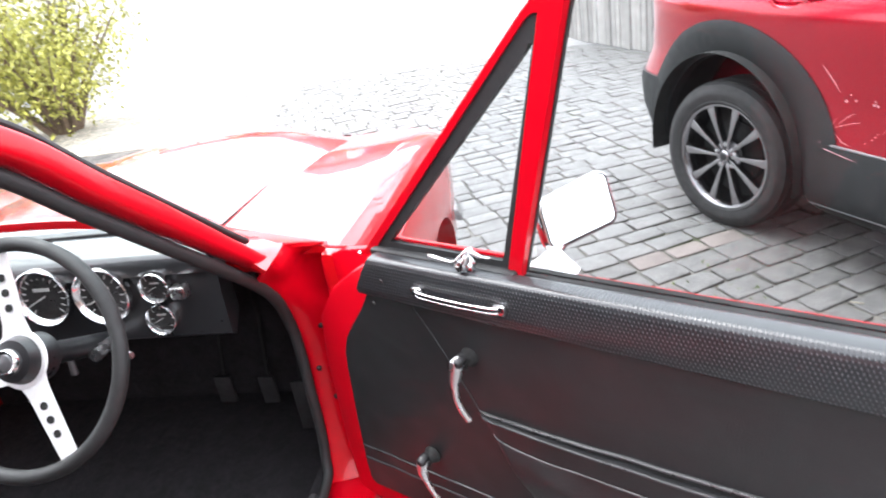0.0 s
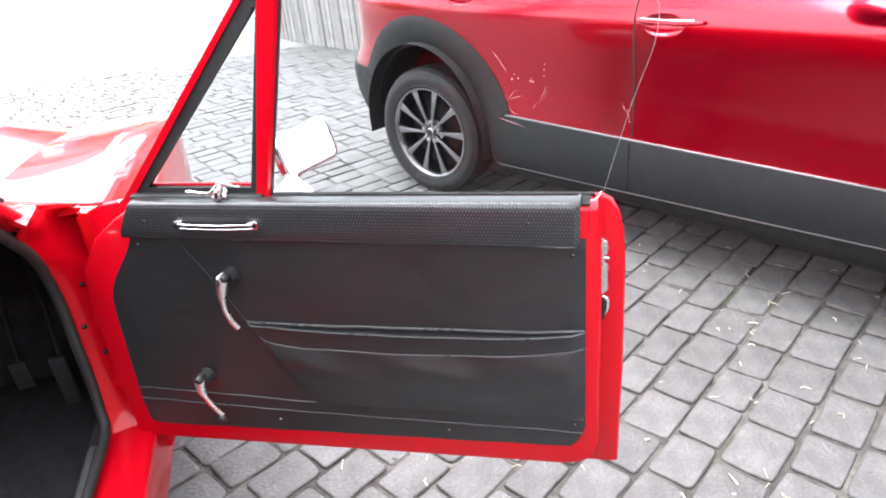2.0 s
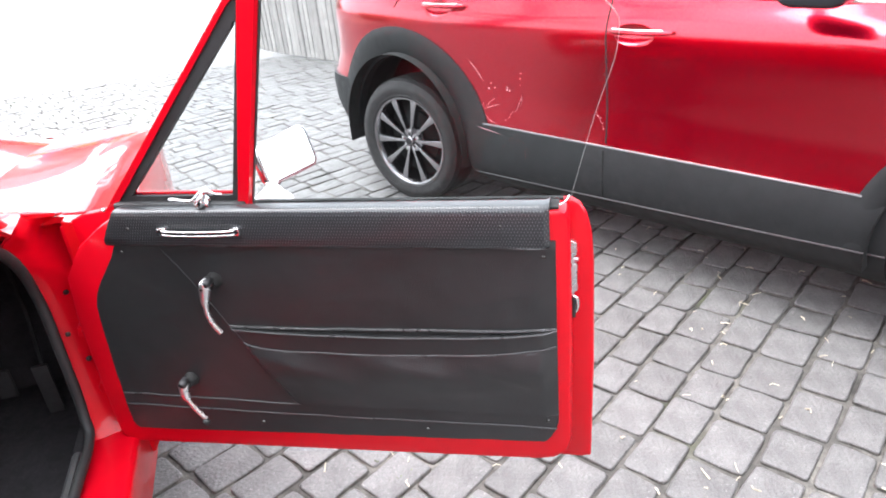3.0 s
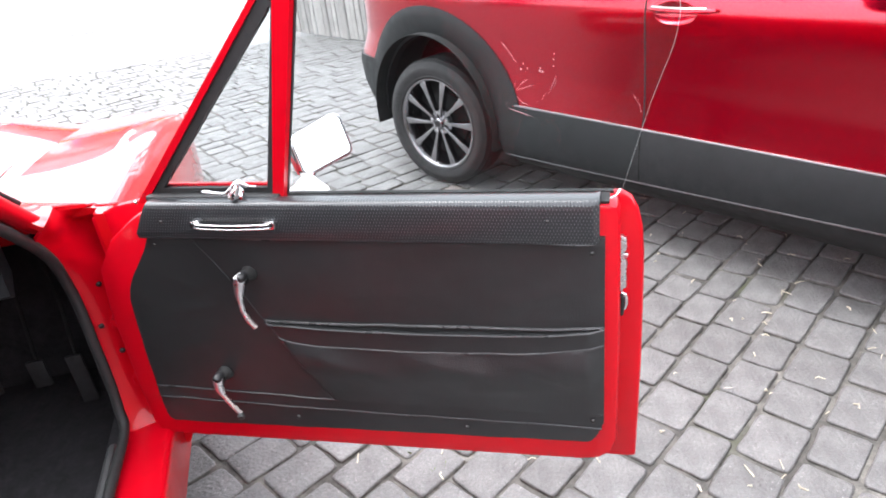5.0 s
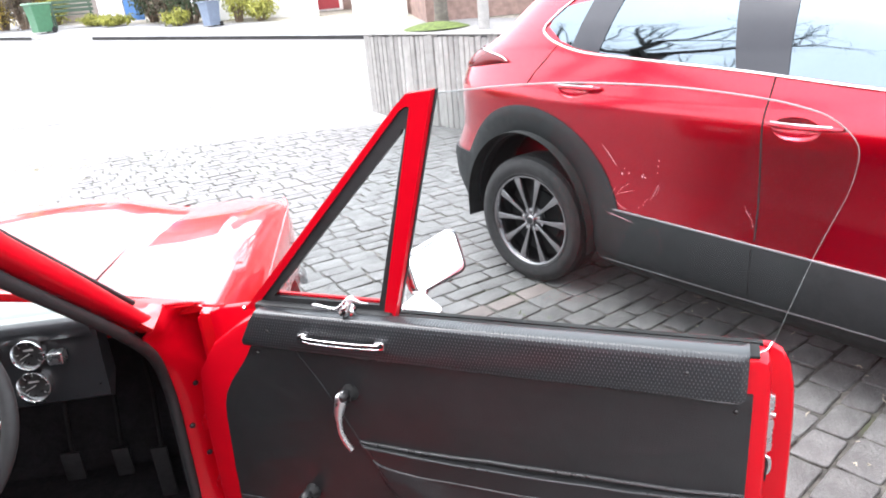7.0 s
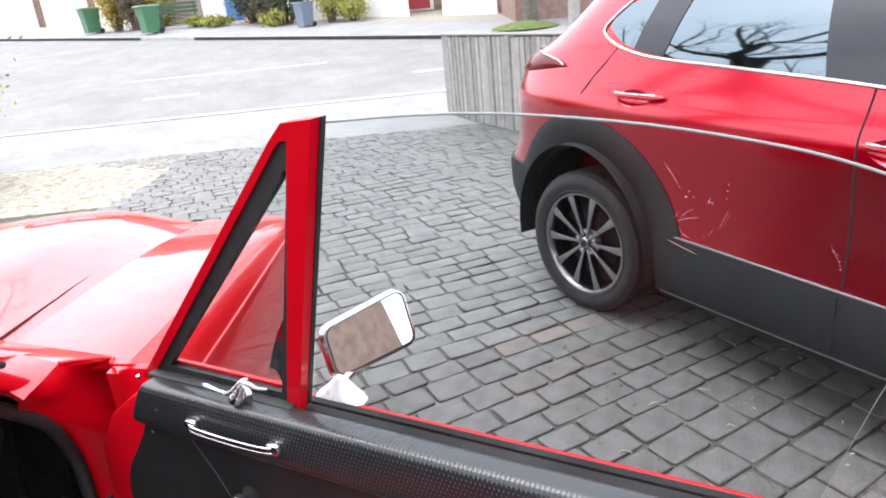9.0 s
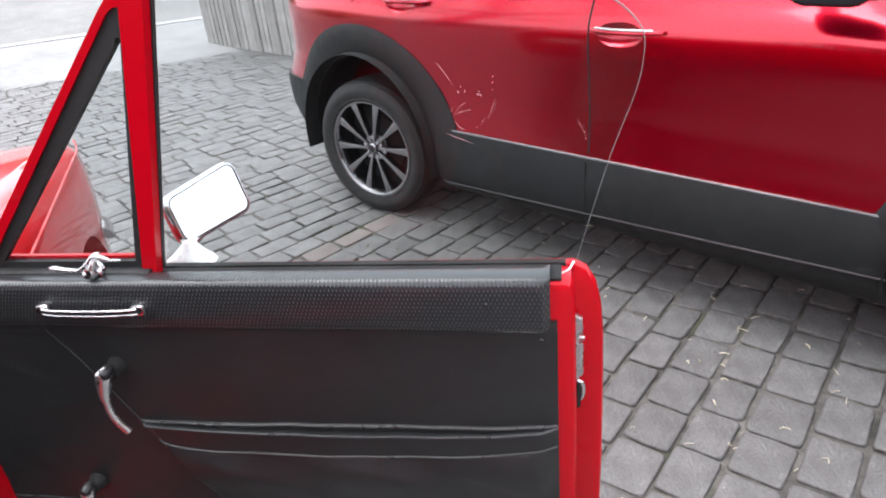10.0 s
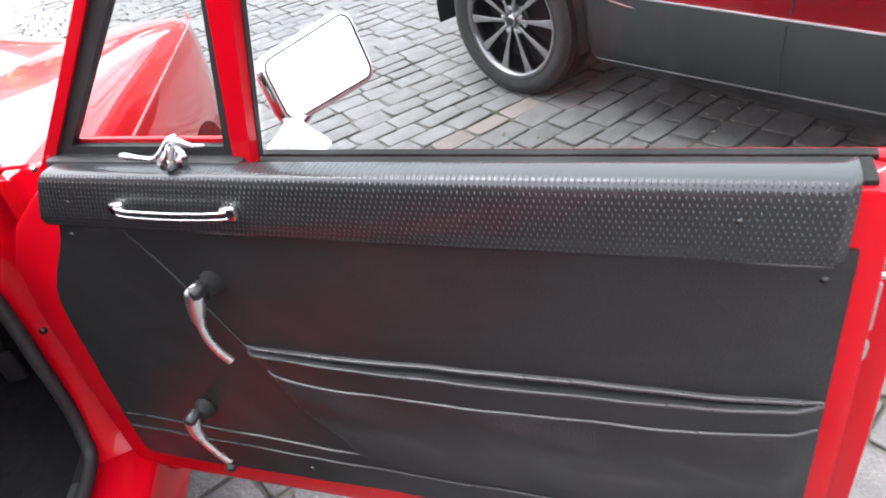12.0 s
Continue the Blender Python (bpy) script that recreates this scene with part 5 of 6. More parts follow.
for x in WHEELS:
    sput("wheel_arch_trim", arch(x, -2, 180, 0.446, 0.592 if x < -1 else 0.52), CLADDING, "broad grey plastic wheel arch")
    w = sheet(bmesh.new(), 40, 2, lambda u, v: Vector((x + 0.456 * math.cos(radians(188 - 196 * u)), 2.235 + 0.463 * v, 0.345 + 0.456 * math.sin(radians(188 - 196 * u)))), (0, 0, 0.004))
    prism(w, [(0.456 * math.cos(radians(6 + 168 * k / 24)), 0.456 * math.sin(radians(6 + 168 * k / 24))) for k in range(25)], 2.66, 2.69, lambda p, q, t: Vector((x + p, t, 0.345 + q)))
    sput("wheel_housing", w, DARK)


def skirt(u, v):
    x = -2.285 + 1.80 * u
    z = 0.262 + 0.250 * v
    z += 0.072 * (1 - v) * u
    return suv_side(x, z, 0.010 + 0.010 * math.sin(math.pi * v))


sput("sill_trim", sheet(bmesh.new(), 40, 10, skirt, (0, 0.03, 0)), CLADDING, "broad grey plastic sill cladding")
sput("sill_strip", tube(bmesh.new(), [suv_side(x, 0.517, 0.007) for x in np.linspace(-2.235, -0.50, 30)], 0.0045, 6, 0.7), SEALGREY, "pale highlight strip above the cladding")
sput("sill_lip", tube(bmesh.new(), [suv_side(-2.275 + 1.79 * k / 29, 0.262 + 0.072 * k / 29, 0.011) for k in range(30)], 0.0035, 6), SEALGREY)
sput("underbody", sheet(bmesh.new(), 30, 4, lambda u, v: suv_side(-2.285 + 1.80 * u, 0.185 + (0.085 + 0.07 * u) * v, 0.005), (0, 0.02, 0)), DARK)
sput("bumper_trim", sheet(bmesh.new(), 18, 8, lambda u, v: suv_side(-3.65 + 0.43 * u**0.6, 0.30 + 0.32 * v, 0.014), (0, 0.03, 0)), CLADDING, "grey plastic rear bumper corner")
# door shut lines: dark tubes that put the gaps' shade into colour
def gap(pts, name="door_gap"):
    sput(name, tube(bmesh.new(), [suv_side(x, z, -0.0015) for x, z in pts], 0.0042, 6), DARK)


gap([(-1.518, z) for z in np.linspace(0.53, 1.12, 24)])
sput("door_gap", tube(bmesh.new(), [suv_side(-1.518, z, 0.0185) for z in np.linspace(0.31, 0.505, 8)], 0.0035, 6, 0.6), DARK)
gap([(x, z) for x, z in ((-2.60, 1.215), (-2.66, 1.15), (-2.72, 1.09), (-2.77, 1.02))])
gap([(-0.52, z) for z in np.linspace(0.30, 1.05, 20)])


def handle(x0, x1, z):
    pts = [suv_side(x0 + (x1 - x0) * k / 10, z + 0.004, 0.004 + 0.030 * math.sin(math.pi * min(max(k / 10, 0.02), 0.98)) ** 0.5) for k in range(11)]
    h = sput("door_handle", tube(bmesh.new(), pts, [0.007] + [0.011] * 9 + [0.007], 10, 0.8), CRIMSON, "body-coloured handle with a bright edge")
    h2 = tube(bmesh.new(), [p + Vector((0, -0.006, 0.008)) for p in pts[1:-1]], 0.004, 8)
    bmesh.ops.translate(h2, verts=h2.verts, vec=(1.38, -SY, 0))
    part("handle_trim", h2, CHROME, h, "chrome edge", True)


handle(-1.50, -1.245, 0.970)
handle(-2.55, -2.275, 1.035)

# tail lamp and far end details
def lamp(u, v):
    x = -3.44 + 0.50 * u
    return suv_side(x, 1.075 + 0.050 * u + (0.115 * (1 - u) ** 0.7 + 0.004) * v, 0.012 * math.sin(math.pi * v) + 0.006)


sput("tail_lamp", sheet(bmesh.new(), 16, 8, lamp, (0.01, 0.04, 0)), LAMPRED, "slim red tail lamp with a chrome edge")
sput("lamp_trim", tube(bmesh.new(), [lamp(k / 10, 1.0) + Vector((0, -0.006, 0.004)) for k in range(11)], 0.0035, 8, 0.6), CHROME)
sput("door_mirror", box(bmesh.new(), -0.86, -0.66, SY - 1.08, SY - 0.88, 1.085, 1.22, 0.05, 4), PILLARBLACK, "black door mirror")


def suv_wheel(x):
    m = Matrix.Translation((x, 2.284, 0.334)) @ pose(0, 0, 0, 0, 0, 8) @ pose(0, 0, 0, 90)
    prof = [(0.232, -0.02), (0.239, 0.004), (0.252, 0.012), (0.256, 0.009), (0.282, 0.017), (0.303, 0.014), (0.309, 0.009), (0.326, 0.0), (0.334, -0.018), (0.337, -0.05), (0.337, -0.16), (0.32, -0.20), (0.236, -0.205)]
    w = sput("wheel", lathe(bmesh.new(), prof, m, 64, True), TYRE, "road wheel with a ten-spoke alloy rim")
    tb = bmesh.new()
    for k in range(90):
        for lo, hi, turn in ((-0.052, -0.022, 0), (-0.100, -0.060, 2)):
            t = bmesh.new()
            box(t, 0.330, 0.3385, -0.0085, 0.0085, lo, hi)
            pour(t, tb, m @ pose(0, 0, 0, 0, 0, 4 * k + turn))
    bmesh.ops.translate(tb, verts=tb.verts, vec=(1.38, -SY, 0))
    part("tread", tb, TYRE, w)

    def wp(name, b, material, label=""):
        bmesh.ops.translate(b, verts=b.verts, vec=(1.38, -SY, 0))
        return part(name, b, material, w, label, True)

    wp("rim", lathe(bmesh.new(), [(0.224, -0.012), (0.231, 0.002), (0.240, 0.005), (0.243, -0.003), (0.238, -0.02), (0.228, -0.18), (0.218, -0.18), (0.218, -0.03)], m, 64, True), ALLOYFACE, "bright machined rim flange")
    wp("brake_disc", lathe(bmesh.new(), [(0.0, -0.085), (0.145, -0.085), (0.145, -0.10), (0.218, -0.12), (0.218, -0.16), (0.0, -0.16)], m, 40), DARK, "dark brake disc behind the spokes")
    for k in range(10):
        a = 36 * k + 2
        b = prism(bmesh.new(), [(0.034, -0.007), (0.09, -0.008), (0.16, -0.013), (0.232, -0.021), (0.232, 0.021), (0.16, 0.013), (0.09, 0.008), (0.034, 0.007)], -0.035, 0.0, lambda X, Y, t: Vector((X, Y * (1 if t > -0.02 else 1.1), t - 0.016 + 0.012 * min(X / 0.2, 1) - 0.10 * abs(Y) * (1 - X / 0.3))), 0.002)
        bmesh.ops.transform(b, matrix=m @ pose(0, 0, 0, 0, 0, a), verts=b.verts)
        wp("wheel_spoke", b, ALLOYFACE)
    wp("wheel_hub", lathe(bmesh.new(), [(0.0, -0.004), (0.022, -0.006), (0.026, -0.010), (0.027, -0.022), (0.040, -0.034), (0.066, -0.036), (0.072, -0.044), (0.072, -0.06)], m, 36), ALLOYFACE, "machined hub with a centre cap")
    wp("centre_cap", lathe(bmesh.new(), [(0.0, -0.0015), (0.016, -0.002), (0.019, -0.006)], m, 24), DIALBLACK, "small black centre cap")
    for k in range(5):
        n = lathe(bmesh.new(), [(0.0, 0.0), (0.009, -0.001), (0.0115, -0.006), (0.0115, -0.02)], m @ pose(0, 0, 0, 0, 0, 72 * k + 20) @ Matrix.Translation((0.054, 0, -0.016)), 10)
        # Dark disc laid on the hub paints the shade of a nut's well.
        wp("nut_well", lathe(bmesh.new(), [(0.0, -0.0335), (0.0165, -0.0335), (0.0165, -0.038)], m @ pose(0, 0, 0, 0, 0, 72 * k + 20) @ Matrix.Translation((0.054, 0, 0)), 14), DARK)
        wp("wheel_nut", n, STEEL)


for x in WHEELS:
    suv_wheel(x)

# pale thin marks and spots on the rear door and its cladding
PALEMARK = mat("pale_mark", (0.40, 0.20, 0.21), 0.5, vary=0.25, scale=60)


def mark_line(wide, *pts):
    path = smooth_path([(px, pz, 0) for px, pz in pts], 4)
    ends = [0.25 + 0.75 * math.sin(math.pi * min(max(k / (len(path) - 1), 0.02), 0.98)) for k in range(len(path))]
    sput("scuff", tube(bmesh.new(), [suv_side(p.x, p.y, 0.0006 if p.y > 0.525 else 0.0205) for p in path], [wide * e for e in ends], 8, 0.25), PALEMARK, "pale thin mark on the paint")


mark_line(0.0014, (-2.258, 0.800), (-2.22, 0.762), (-2.177, 0.712))
mark_line(0.0012, (-2.110, 0.646), (-2.150, 0.620), (-2.187, 0.578))
mark_line(0.0011, (-2.082, 0.619), (-2.130, 0.605), (-2.180, 0.585))
mark_line(0.0012, (-2.187, 0.620), (-2.208, 0.570), (-2.229, 0.522))
mark_line(0.0009, (-2.190, 0.572), (-2.186, 0.550), (-2.181, 0.529))
mark_line(0.0009, (-2.180, 0.560), (-2.150, 0.535), (-2.110, 0.530))
mark_line(0.0010, (-1.951, 0.680), (-1.968, 0.640), (-1.996, 0.592))
mark_line(0.0007, (-1.958, 0.668), (-1.976, 0.630), (-1.985, 0.600))
mark_line(0.0007, (-1.946, 0.672), (-1.957, 0.640), (-1.970, 0.615))
mark_line(0.0007, (-1.572, 0.655), (-1.553, 0.625), (-1.538, 0.605))
mark_line(0.0012, (-2.215, 0.505), (-2.150, 0.497), (-2.06, 0.486))
for cx, cz, r in ((-2.150, 0.684, 0.006), (-2.134, 0.709, 0.0035), (-2.112, 0.692, 0.0045), (-2.040, 0.688, 0.007), (-2.026, 0.686, 0.006), (-2.036, 0.700, 0.0035), (-1.954, 0.769, 0.0035), (-1.959, 0.745, 0.0035), (-1.963, 0.716, 0.003), (-2.022, 0.580, 0.003), (-2.030, 0.566, 0.0025), (-2.055, 0.550, 0.0025), (-2.012, 0.592, 0.0025), (-1.561, 0.634, 0.004), (-1.546, 0.628, 0.003), (-1.538, 0.608, 0.003), (-1.532, 0.585, 0.0035), (-1.535, 0.596, 0.0025)):
    sput("chip", lathe(bmesh.new(), [(0.0, 0.0012), (r * 0.7, 0.0010), (r, -0.0005)], facing(suv_side(cx, cz, 0.0), (0, -1, 0)), 7), PALEMARK, "bright small spot on the paint")

# ---- gardens, bins and houses across the road ----


def leaves(bm, rnd, n, place, size):
    """n small folded leaves; place(rnd) gives where each one sits."""
    for _ in range(n):
        p = place(rnd)
        m = Matrix.Translation(p) @ Euler((rnd.uniform(0, 6.3), rnd.uniform(0, 6.3), rnd.uniform(0, 6.3))).to_matrix().to_4x4()
        s = size * rnd.uniform(0.6, 1.3)
        v = [bm.verts.new(m @ Vector(q)) for q in ((-s, 0, 0), (0, -s * 0.45, s * 0.12), (s, 0, 0), (0, s * 0.45, s * 0.12))]
        bm.faces.new((v[0], v[1], v[2]))
        bm.faces.new((v[0], v[2], v[3]))
    return bm


def shrub(p, w, h, seed, leaf, label, stems=9, n=2600, size=0.035, name="shrub"):
    rnd = random.Random(seed)
    root = thing(name, Matrix.Translation(p), label, "shrub")
    b = bmesh.new()
    tips = []
    for _ in range(stems):
        a, r = rnd.uniform(0, 6.28), rnd.uniform(0.25, 0.95) * w
        hh = h * rnd.uniform(0.6, 1.0) * (1.05 - 0.45 * (r / w) ** 2)
        path = smooth_path([(0.15 * r * math.cos(a), 0.15 * r * math.sin(a), 0), (0.5 * r * math.cos(a) + rnd.uniform(-0.05, 0.05), 0.5 * r * math.sin(a), hh * 0.5), (r * math.cos(a), r * math.sin(a), hh)], 5)
        tube(b, path, [0.018 * h * (1.1 - k / 11) for k in range(len(path))], 5)
        tips += [q for q in path[4:]]
    part("stem", b, TWIG, root)

    def place(g):
        q = g.choice(tips)
        return q + Vector((g.gauss(0, 0.13 * w), g.gauss(0, 0.13 * w), g.gauss(0, 0.10 * h)))

    part("foliage", leaves(bmesh.new(), rnd, n, place, size), leaf, root)
    return root


shrub((-9.3, -1.55, 0), 1.25, 1.75, 3, LEAF, "loose yellow-green shrub beside the drive", 30, 9000, 0.034)
shrub((-10.4, -2.9, 0.15), 1.3, 2.0, 4, LEAF, "loose yellow-green shrub beside the drive", 26, 7000, 0.034)
b = strip(bmesh.new(), 6.6, 8.98, -7.5, -2.35, -0.004, 6, 10, 0.02)
tagged(part("ground", b, MULCH), "bed of pale dry mulch at the drive's edge", "garden bed", kind="structure")
rnd = random.Random(8)
b = bmesh.new()
for _ in range(900):
    p = land(rnd.uniform(6.7, 8.95), rnd.uniform(-7.3, -2.4), 0.004)
    a, l = rnd.uniform(0, 6.28), rnd.uniform(0.03, 0.09)
    d = Vector((math.cos(a), math.sin(a), rnd.uniform(-0.1, 0.25))) * l
    tube(b, [p, p + d], 0.003, 3)
tagged(part("straw", b, STRAW), "scattered dry straw on the garden bed", "straw", kind="stuff")


def across(e, back):
    """A place behind the far kerb."""
    return land(far_kerb(e) + back, e, 0.02)


def wheelie_bin(e, back, material, label, s=1.0, lid=None):
    root = thing("wheelie_bin", Matrix.Translation(across(e, back)) @ pose(0, 0, 0, 0, 0, 20), label, "bin", "bins across the road")
    b = bmesh.new()
    rows = []
    for w, d, z in ((0.235, 0.26, 0.05), (0.255, 0.29, 0.55), (0.28, 0.34, 0.95)):
        rows.append([b.verts.new((x * s, y * s, z * s)) for x, y in ((-w, -d), (w, -d), (w, d), (-w, d))])
    for r0, r1 in zip(rows, rows[1:]):
        for i in range(4):
            b.faces.new((r0[i], r0[(i + 1) % 4], r1[(i + 1) % 4], r1[i]))
    b.faces.new(rows[0])
    b.faces.new(rows[-1])
    part("tub", b, material, root)
    part("lid", box(bmesh.new(), -0.31 * s, 0.31 * s, -0.40 * s, 0.38 * s, 0.955 * s, 1.02 * s, 0.02 * s), lid or material, root)
    for x in (-0.22, 0.22):
        part("bin_wheel", lathe(bmesh.new(), [(0.10 * s, -0.03), (0.10 * s, 0.03)], Matrix.Translation((x * s, 0.30 * s, 0.10 * s)) @ pose(0, 0, 0, 0, 90), 16), TYRE, root)


wheelie_bin(-7.95, 0.9, BINGREEN, "green wheeled bin on the far footpath", 0.92, BINLID)
wheelie_bin(-10.9, 1.2, BINGREEN, "green wheeled bin beside a yellow bush", 0.92, BINLID)
wheelie_bin(-2.35, 2.3, BINBLUE, "blue-grey wheeled bin beside a hedge", 0.72)
BRUSH = mat("dry_brown_leaf", (0.13, 0.105, 0.075), 0.8, vary=0.3, scale=5, island=0.5)
for e, back, w, h, seed, m, label, n in (
    (-9.95, 1.9, 0.85, 2.6, 21, BLOSSOM, "tall bush covered in yellow blossom", 3600),
    (-9.2, 2.2, 0.8, 2.5, 27, BRUSH, "bare brown bush among yellow blossom", 3200),
    (-8.75, 3.0, 0.7, 2.6, 28, BLOSSOM, "tall bush covered in yellow blossom", 2200),
    (-8.3, 3.6, 0.6, 1.2, 22, LEAF, "low yellow-green garden bush across the road", 1500),
    (-4.55, 4.0, 1.15, 2.2, 23, LEAFDARK, "dense dark garden bush", 3600),
    (-3.85, 3.6, 1.0, 2.3, 29, BRUSH, "tangled brown garden bush", 3600),
    (-3.1, 3.3, 1.0, 2.0, 24, LEAFDARK, "dense dark garden bush", 3200),
    (-3.5, 2.6, 0.5, 0.55, 30, LEAF, "low yellow-green garden bush across the road", 900),
    (-1.6, 3.6, 0.8, 1.9, 25, LEAF, "loose yellow-green bush beside a white wall", 1800),
    (-0.9, 3.9, 0.7, 0.9, 33, LEAF, "low yellow-green garden bush across the road", 1200),
    (-6.6, 2.9, 0.6, 0.35, 26, LEAF, "low yellow-green ground plants", 1200),
    (-5.7, 2.9, 0.6, 0.35, 34, LEAF, "low yellow-green ground plants", 1200),
):
    shrub(across(e, back), w, h, seed, m, label, 14, n, 0.06)
# garden bench
BENCHGREEN = mat("dark_green_paint", (0.05, 0.085, 0.055), 0.6, vary=0.15)
bench = thing("bench", Matrix.Translation(across(-7.3, 2.4)) @ pose(0, 0, 0, 0, 0, 68), "dark green slatted garden bench across the road", "bench")
for y in (0.0, 0.12, 0.24):
    part("slat", box(bmesh.new(), -0.7, 0.7, y - 0.05, y + 0.05, 0.42, 0.45, 0.006), BENCHGREEN, bench)
for z in (0.58, 0.72, 0.86):
    part("slat", box(bmesh.new(), -0.7, 0.7, 0.32, 0.35, z - 0.05, z + 0.05, 0.006), BENCHGREEN, bench)
for x in (-0.6, 0.6):
    part("leg", box(bmesh.new(), x - 0.03, x + 0.03, 0.0, 0.06, 0, 0.42), BENCHGREEN, bench)
    part("leg", box(bmesh.new(), x - 0.03, x + 0.03, 0.29, 0.35, 0, 0.9), BENCHGREEN, bench)

# houses behind the gardens
def house(e, back, width, label, doorway, walls=None, height=2.8):
    root = thing("house", Matrix.Translation(across(e, back)) @ pose(0, 0, 0, 0, 0, 67), label, "house")
    b = box(bmesh.new(), -width / 2, width / 2, 0, 7, 0, height)
    wall = part("wall", b, walls or WHITEWALL, root)
    if doorway is not None:
        part("brick_porch", box(bmesh.new(), doorway - 1.25, doorway + 1.25, -0.05, 0.3, 0, 2.6), BRICK, root, "brown brick round the door")
    b = bmesh.new()
    prism(b, [(-0.4, height - 0.05), (3.5, height + 1.5), (7.4, height - 0.05)], -width / 2 - 0.3, width / 2 + 0.3, lambda y, z, x: Vector((x, y, z)))
    part("roof", b, mat("grey_roof_tile", (0.10, 0.095, 0.10), 0.8, vary=0.2, scale=3), root)
    for x in (-width * 0.3, width * 0.28):
        for z in (0.95,):
            if doorway is not None and z < 1 and abs(x - doorway) < 1.2:
                continue
            w = part("window", box(bmesh.new(), x - 0.75, x + 0.75, -0.06, 0.02, z, z + 1.3, 0.01), WHITEWALL, root, "white-framed window")
            part("pane", box(bmesh.new(), x - 0.66, x - 0.03, -0.075, -0.055, z + 0.08, z + 1.22), WINDOWTINT, w)
            part("pane", box(bmesh.new(), x + 0.03, x + 0.66, -0.075, -0.055, z + 0.08, z + 1.22), WINDOWTINT, w)
    if doorway is not None:
        d = part("front_door", box(bmesh.new(), doorway - 0.48, doorway + 0.48, -0.08, 0.02, 0.0, 2.2, 0.01), WHITEWALL, root, "red front door in a white frame")
        part("leaf", box(bmesh.new(), doorway - 0.36, doorway + 0.36, -0.11, -0.078, 0.06, 2.06, 0.01), REDDOOR, d)
    return root


house(0.6, 6.2, 6.2, "white rendered house with a red front door", 0.7, height=2.6)
grey_house = house(-7.1, 5.2, 4.2, "grey-brown rendered house with a white door", None, GREYWALL)
pale_door = part("side_door", box(bmesh.new(), 0.10, 1.0, -0.07, 0.02, 0.0, 2.1, 0.01), WHITEWALL, grey_house, "white panelled door")
for z in (0.2, 1.15):
    part("door_panel", box(bmesh.new(), 0.24, 0.86, -0.085, -0.068, z, z + 0.75, 0.01), WHITEWALL, pale_door)
house(8.3, 4.4, 9.6, "brown brick house with a grey roof", None, BRICK, 2.8)
# White panels added to a brick block stand in for white parked cars.
brick_block = house(-16.5, 8.0, 9, "brown brick block with white panels", None, BRICK, 3.0)
for x in (-2.6, 0.1, 2.8):
    part("garage_door", box(bmesh.new(), x - 1.15, x + 1.15, -0.10, 0.02, 0.0, 2.0, 0.01), WHITEWALL, brick_block, "white panel standing in for a parked car")
b = strip(bmesh.new(), lambda e: far_kerb(e) + 4.9, lambda e: far_kerb(e) + 5.05, -1.5, 0.9, 1.0, 1, 8, 1.0)
tagged(part("garden_wall", b, WHITEWALL), "low white rendered garden wall", "wall")
b = strip(bmesh.new(), lambda e: far_kerb(e) + 4.9, lambda e: far_kerb(e) + 5.05, 1.9, 3.4, 1.0, 1, 8, 1.0)
tagged(part("garden_wall", b, WHITEWALL), "low white rendered garden wall", "wall")
tagged(part("gate", strip(bmesh.new(), lambda e: far_kerb(e) + 4.0, lambda e: far_kerb(e) + 4.06, -5.6, -4.9, 1.7, 1, 2, 1.6), BLUEPAINT), "tall blue painted garden gate", "gate")


def street_tree(p, h, r, seed, bark, label, lean=(0, 0), twigs=4, spread=0.75, limb=0.30):
    """A leafless tree: tapered trunk, limbs and ever finer branches."""
    rnd = random.Random(seed)
    root = thing("tree", Matrix.Translation(p), label, "tree")
    trunk = smooth_path([(0, 0, -0.1), (lean[0] * 0.2, lean[1] * 0.2, h * 0.14), (lean[0] * 0.6, lean[1] * 0.6, h * 0.26), (lean[0], lean[1], h * 0.40)], 5)
    b = tube(bmesh.new(), trunk, [r * (1.25 if k == 0 else 1 - 0.025 * k) for k in range(len(trunk))], 12)
    part("trunk", b, bark, root, "", True)
    b = bmesh.new()

    def grow(start, way, length, rad, depth):
        pts = [start]
        d = way.normalized()
        for _ in range(4):
            d = (d + Vector((rnd.gauss(0, 0.2), rnd.gauss(0, 0.2), rnd.gauss(0.05, 0.16)))).normalized()
            pts.append(pts[-1] + d * length / 4)
        tube(b, pts, [rad * (1 - 0.14 * k) for k in range(5)], 6 if depth > 1 else 4, caps=False)
        if depth:
            for k in (2, 3, 4, 4):
                s = Vector((rnd.gauss(0, 1), rnd.gauss(0, 1), rnd.gauss(0.25, 0.6))).normalized()
                grow(pts[k], d * 0.7 + s * spread, length * rnd.uniform(0.5, 0.8), rad * (1 - 0.14 * k) * 0.62, depth - 1)

    for k in range(6):
        a = k * 1.05 + rnd.uniform(-0.3, 0.3)
        grow(trunk[-1 - 2 * (k % 3)], Vector((math.cos(a), math.sin(a), 0.75)), h * limb, r * 0.5, twigs)
    part("branches", b, bark, root)
    return root


street_tree(land(17.95, 3.72, 0.02), 10.5, 0.18, 31, PALEBARK, "leafless street tree on a grass mound", twigs=4, spread=0.9)
b = bmesh.new()
c = land(17.75, 3.5, 0.02)
sheet(b, 20, 8, lambda u, v: c + Vector((math.cos(u * 6.283) * v * 0.9, math.sin(u * 6.283) * v * 0.9, 0.16 * (1 - v * v) - 0.03)))
tagged(part("grass_mound", b, GRASS), "mossy green mound round the tree's foot", "grass", kind="stuff")
street_tree((-10.0, -6.1, 0), 14.5, 0.42, 32, BARK, "bare dark tree behind the parked coupe", lean=(0.5, 0.3), twigs=3, limb=0.19)

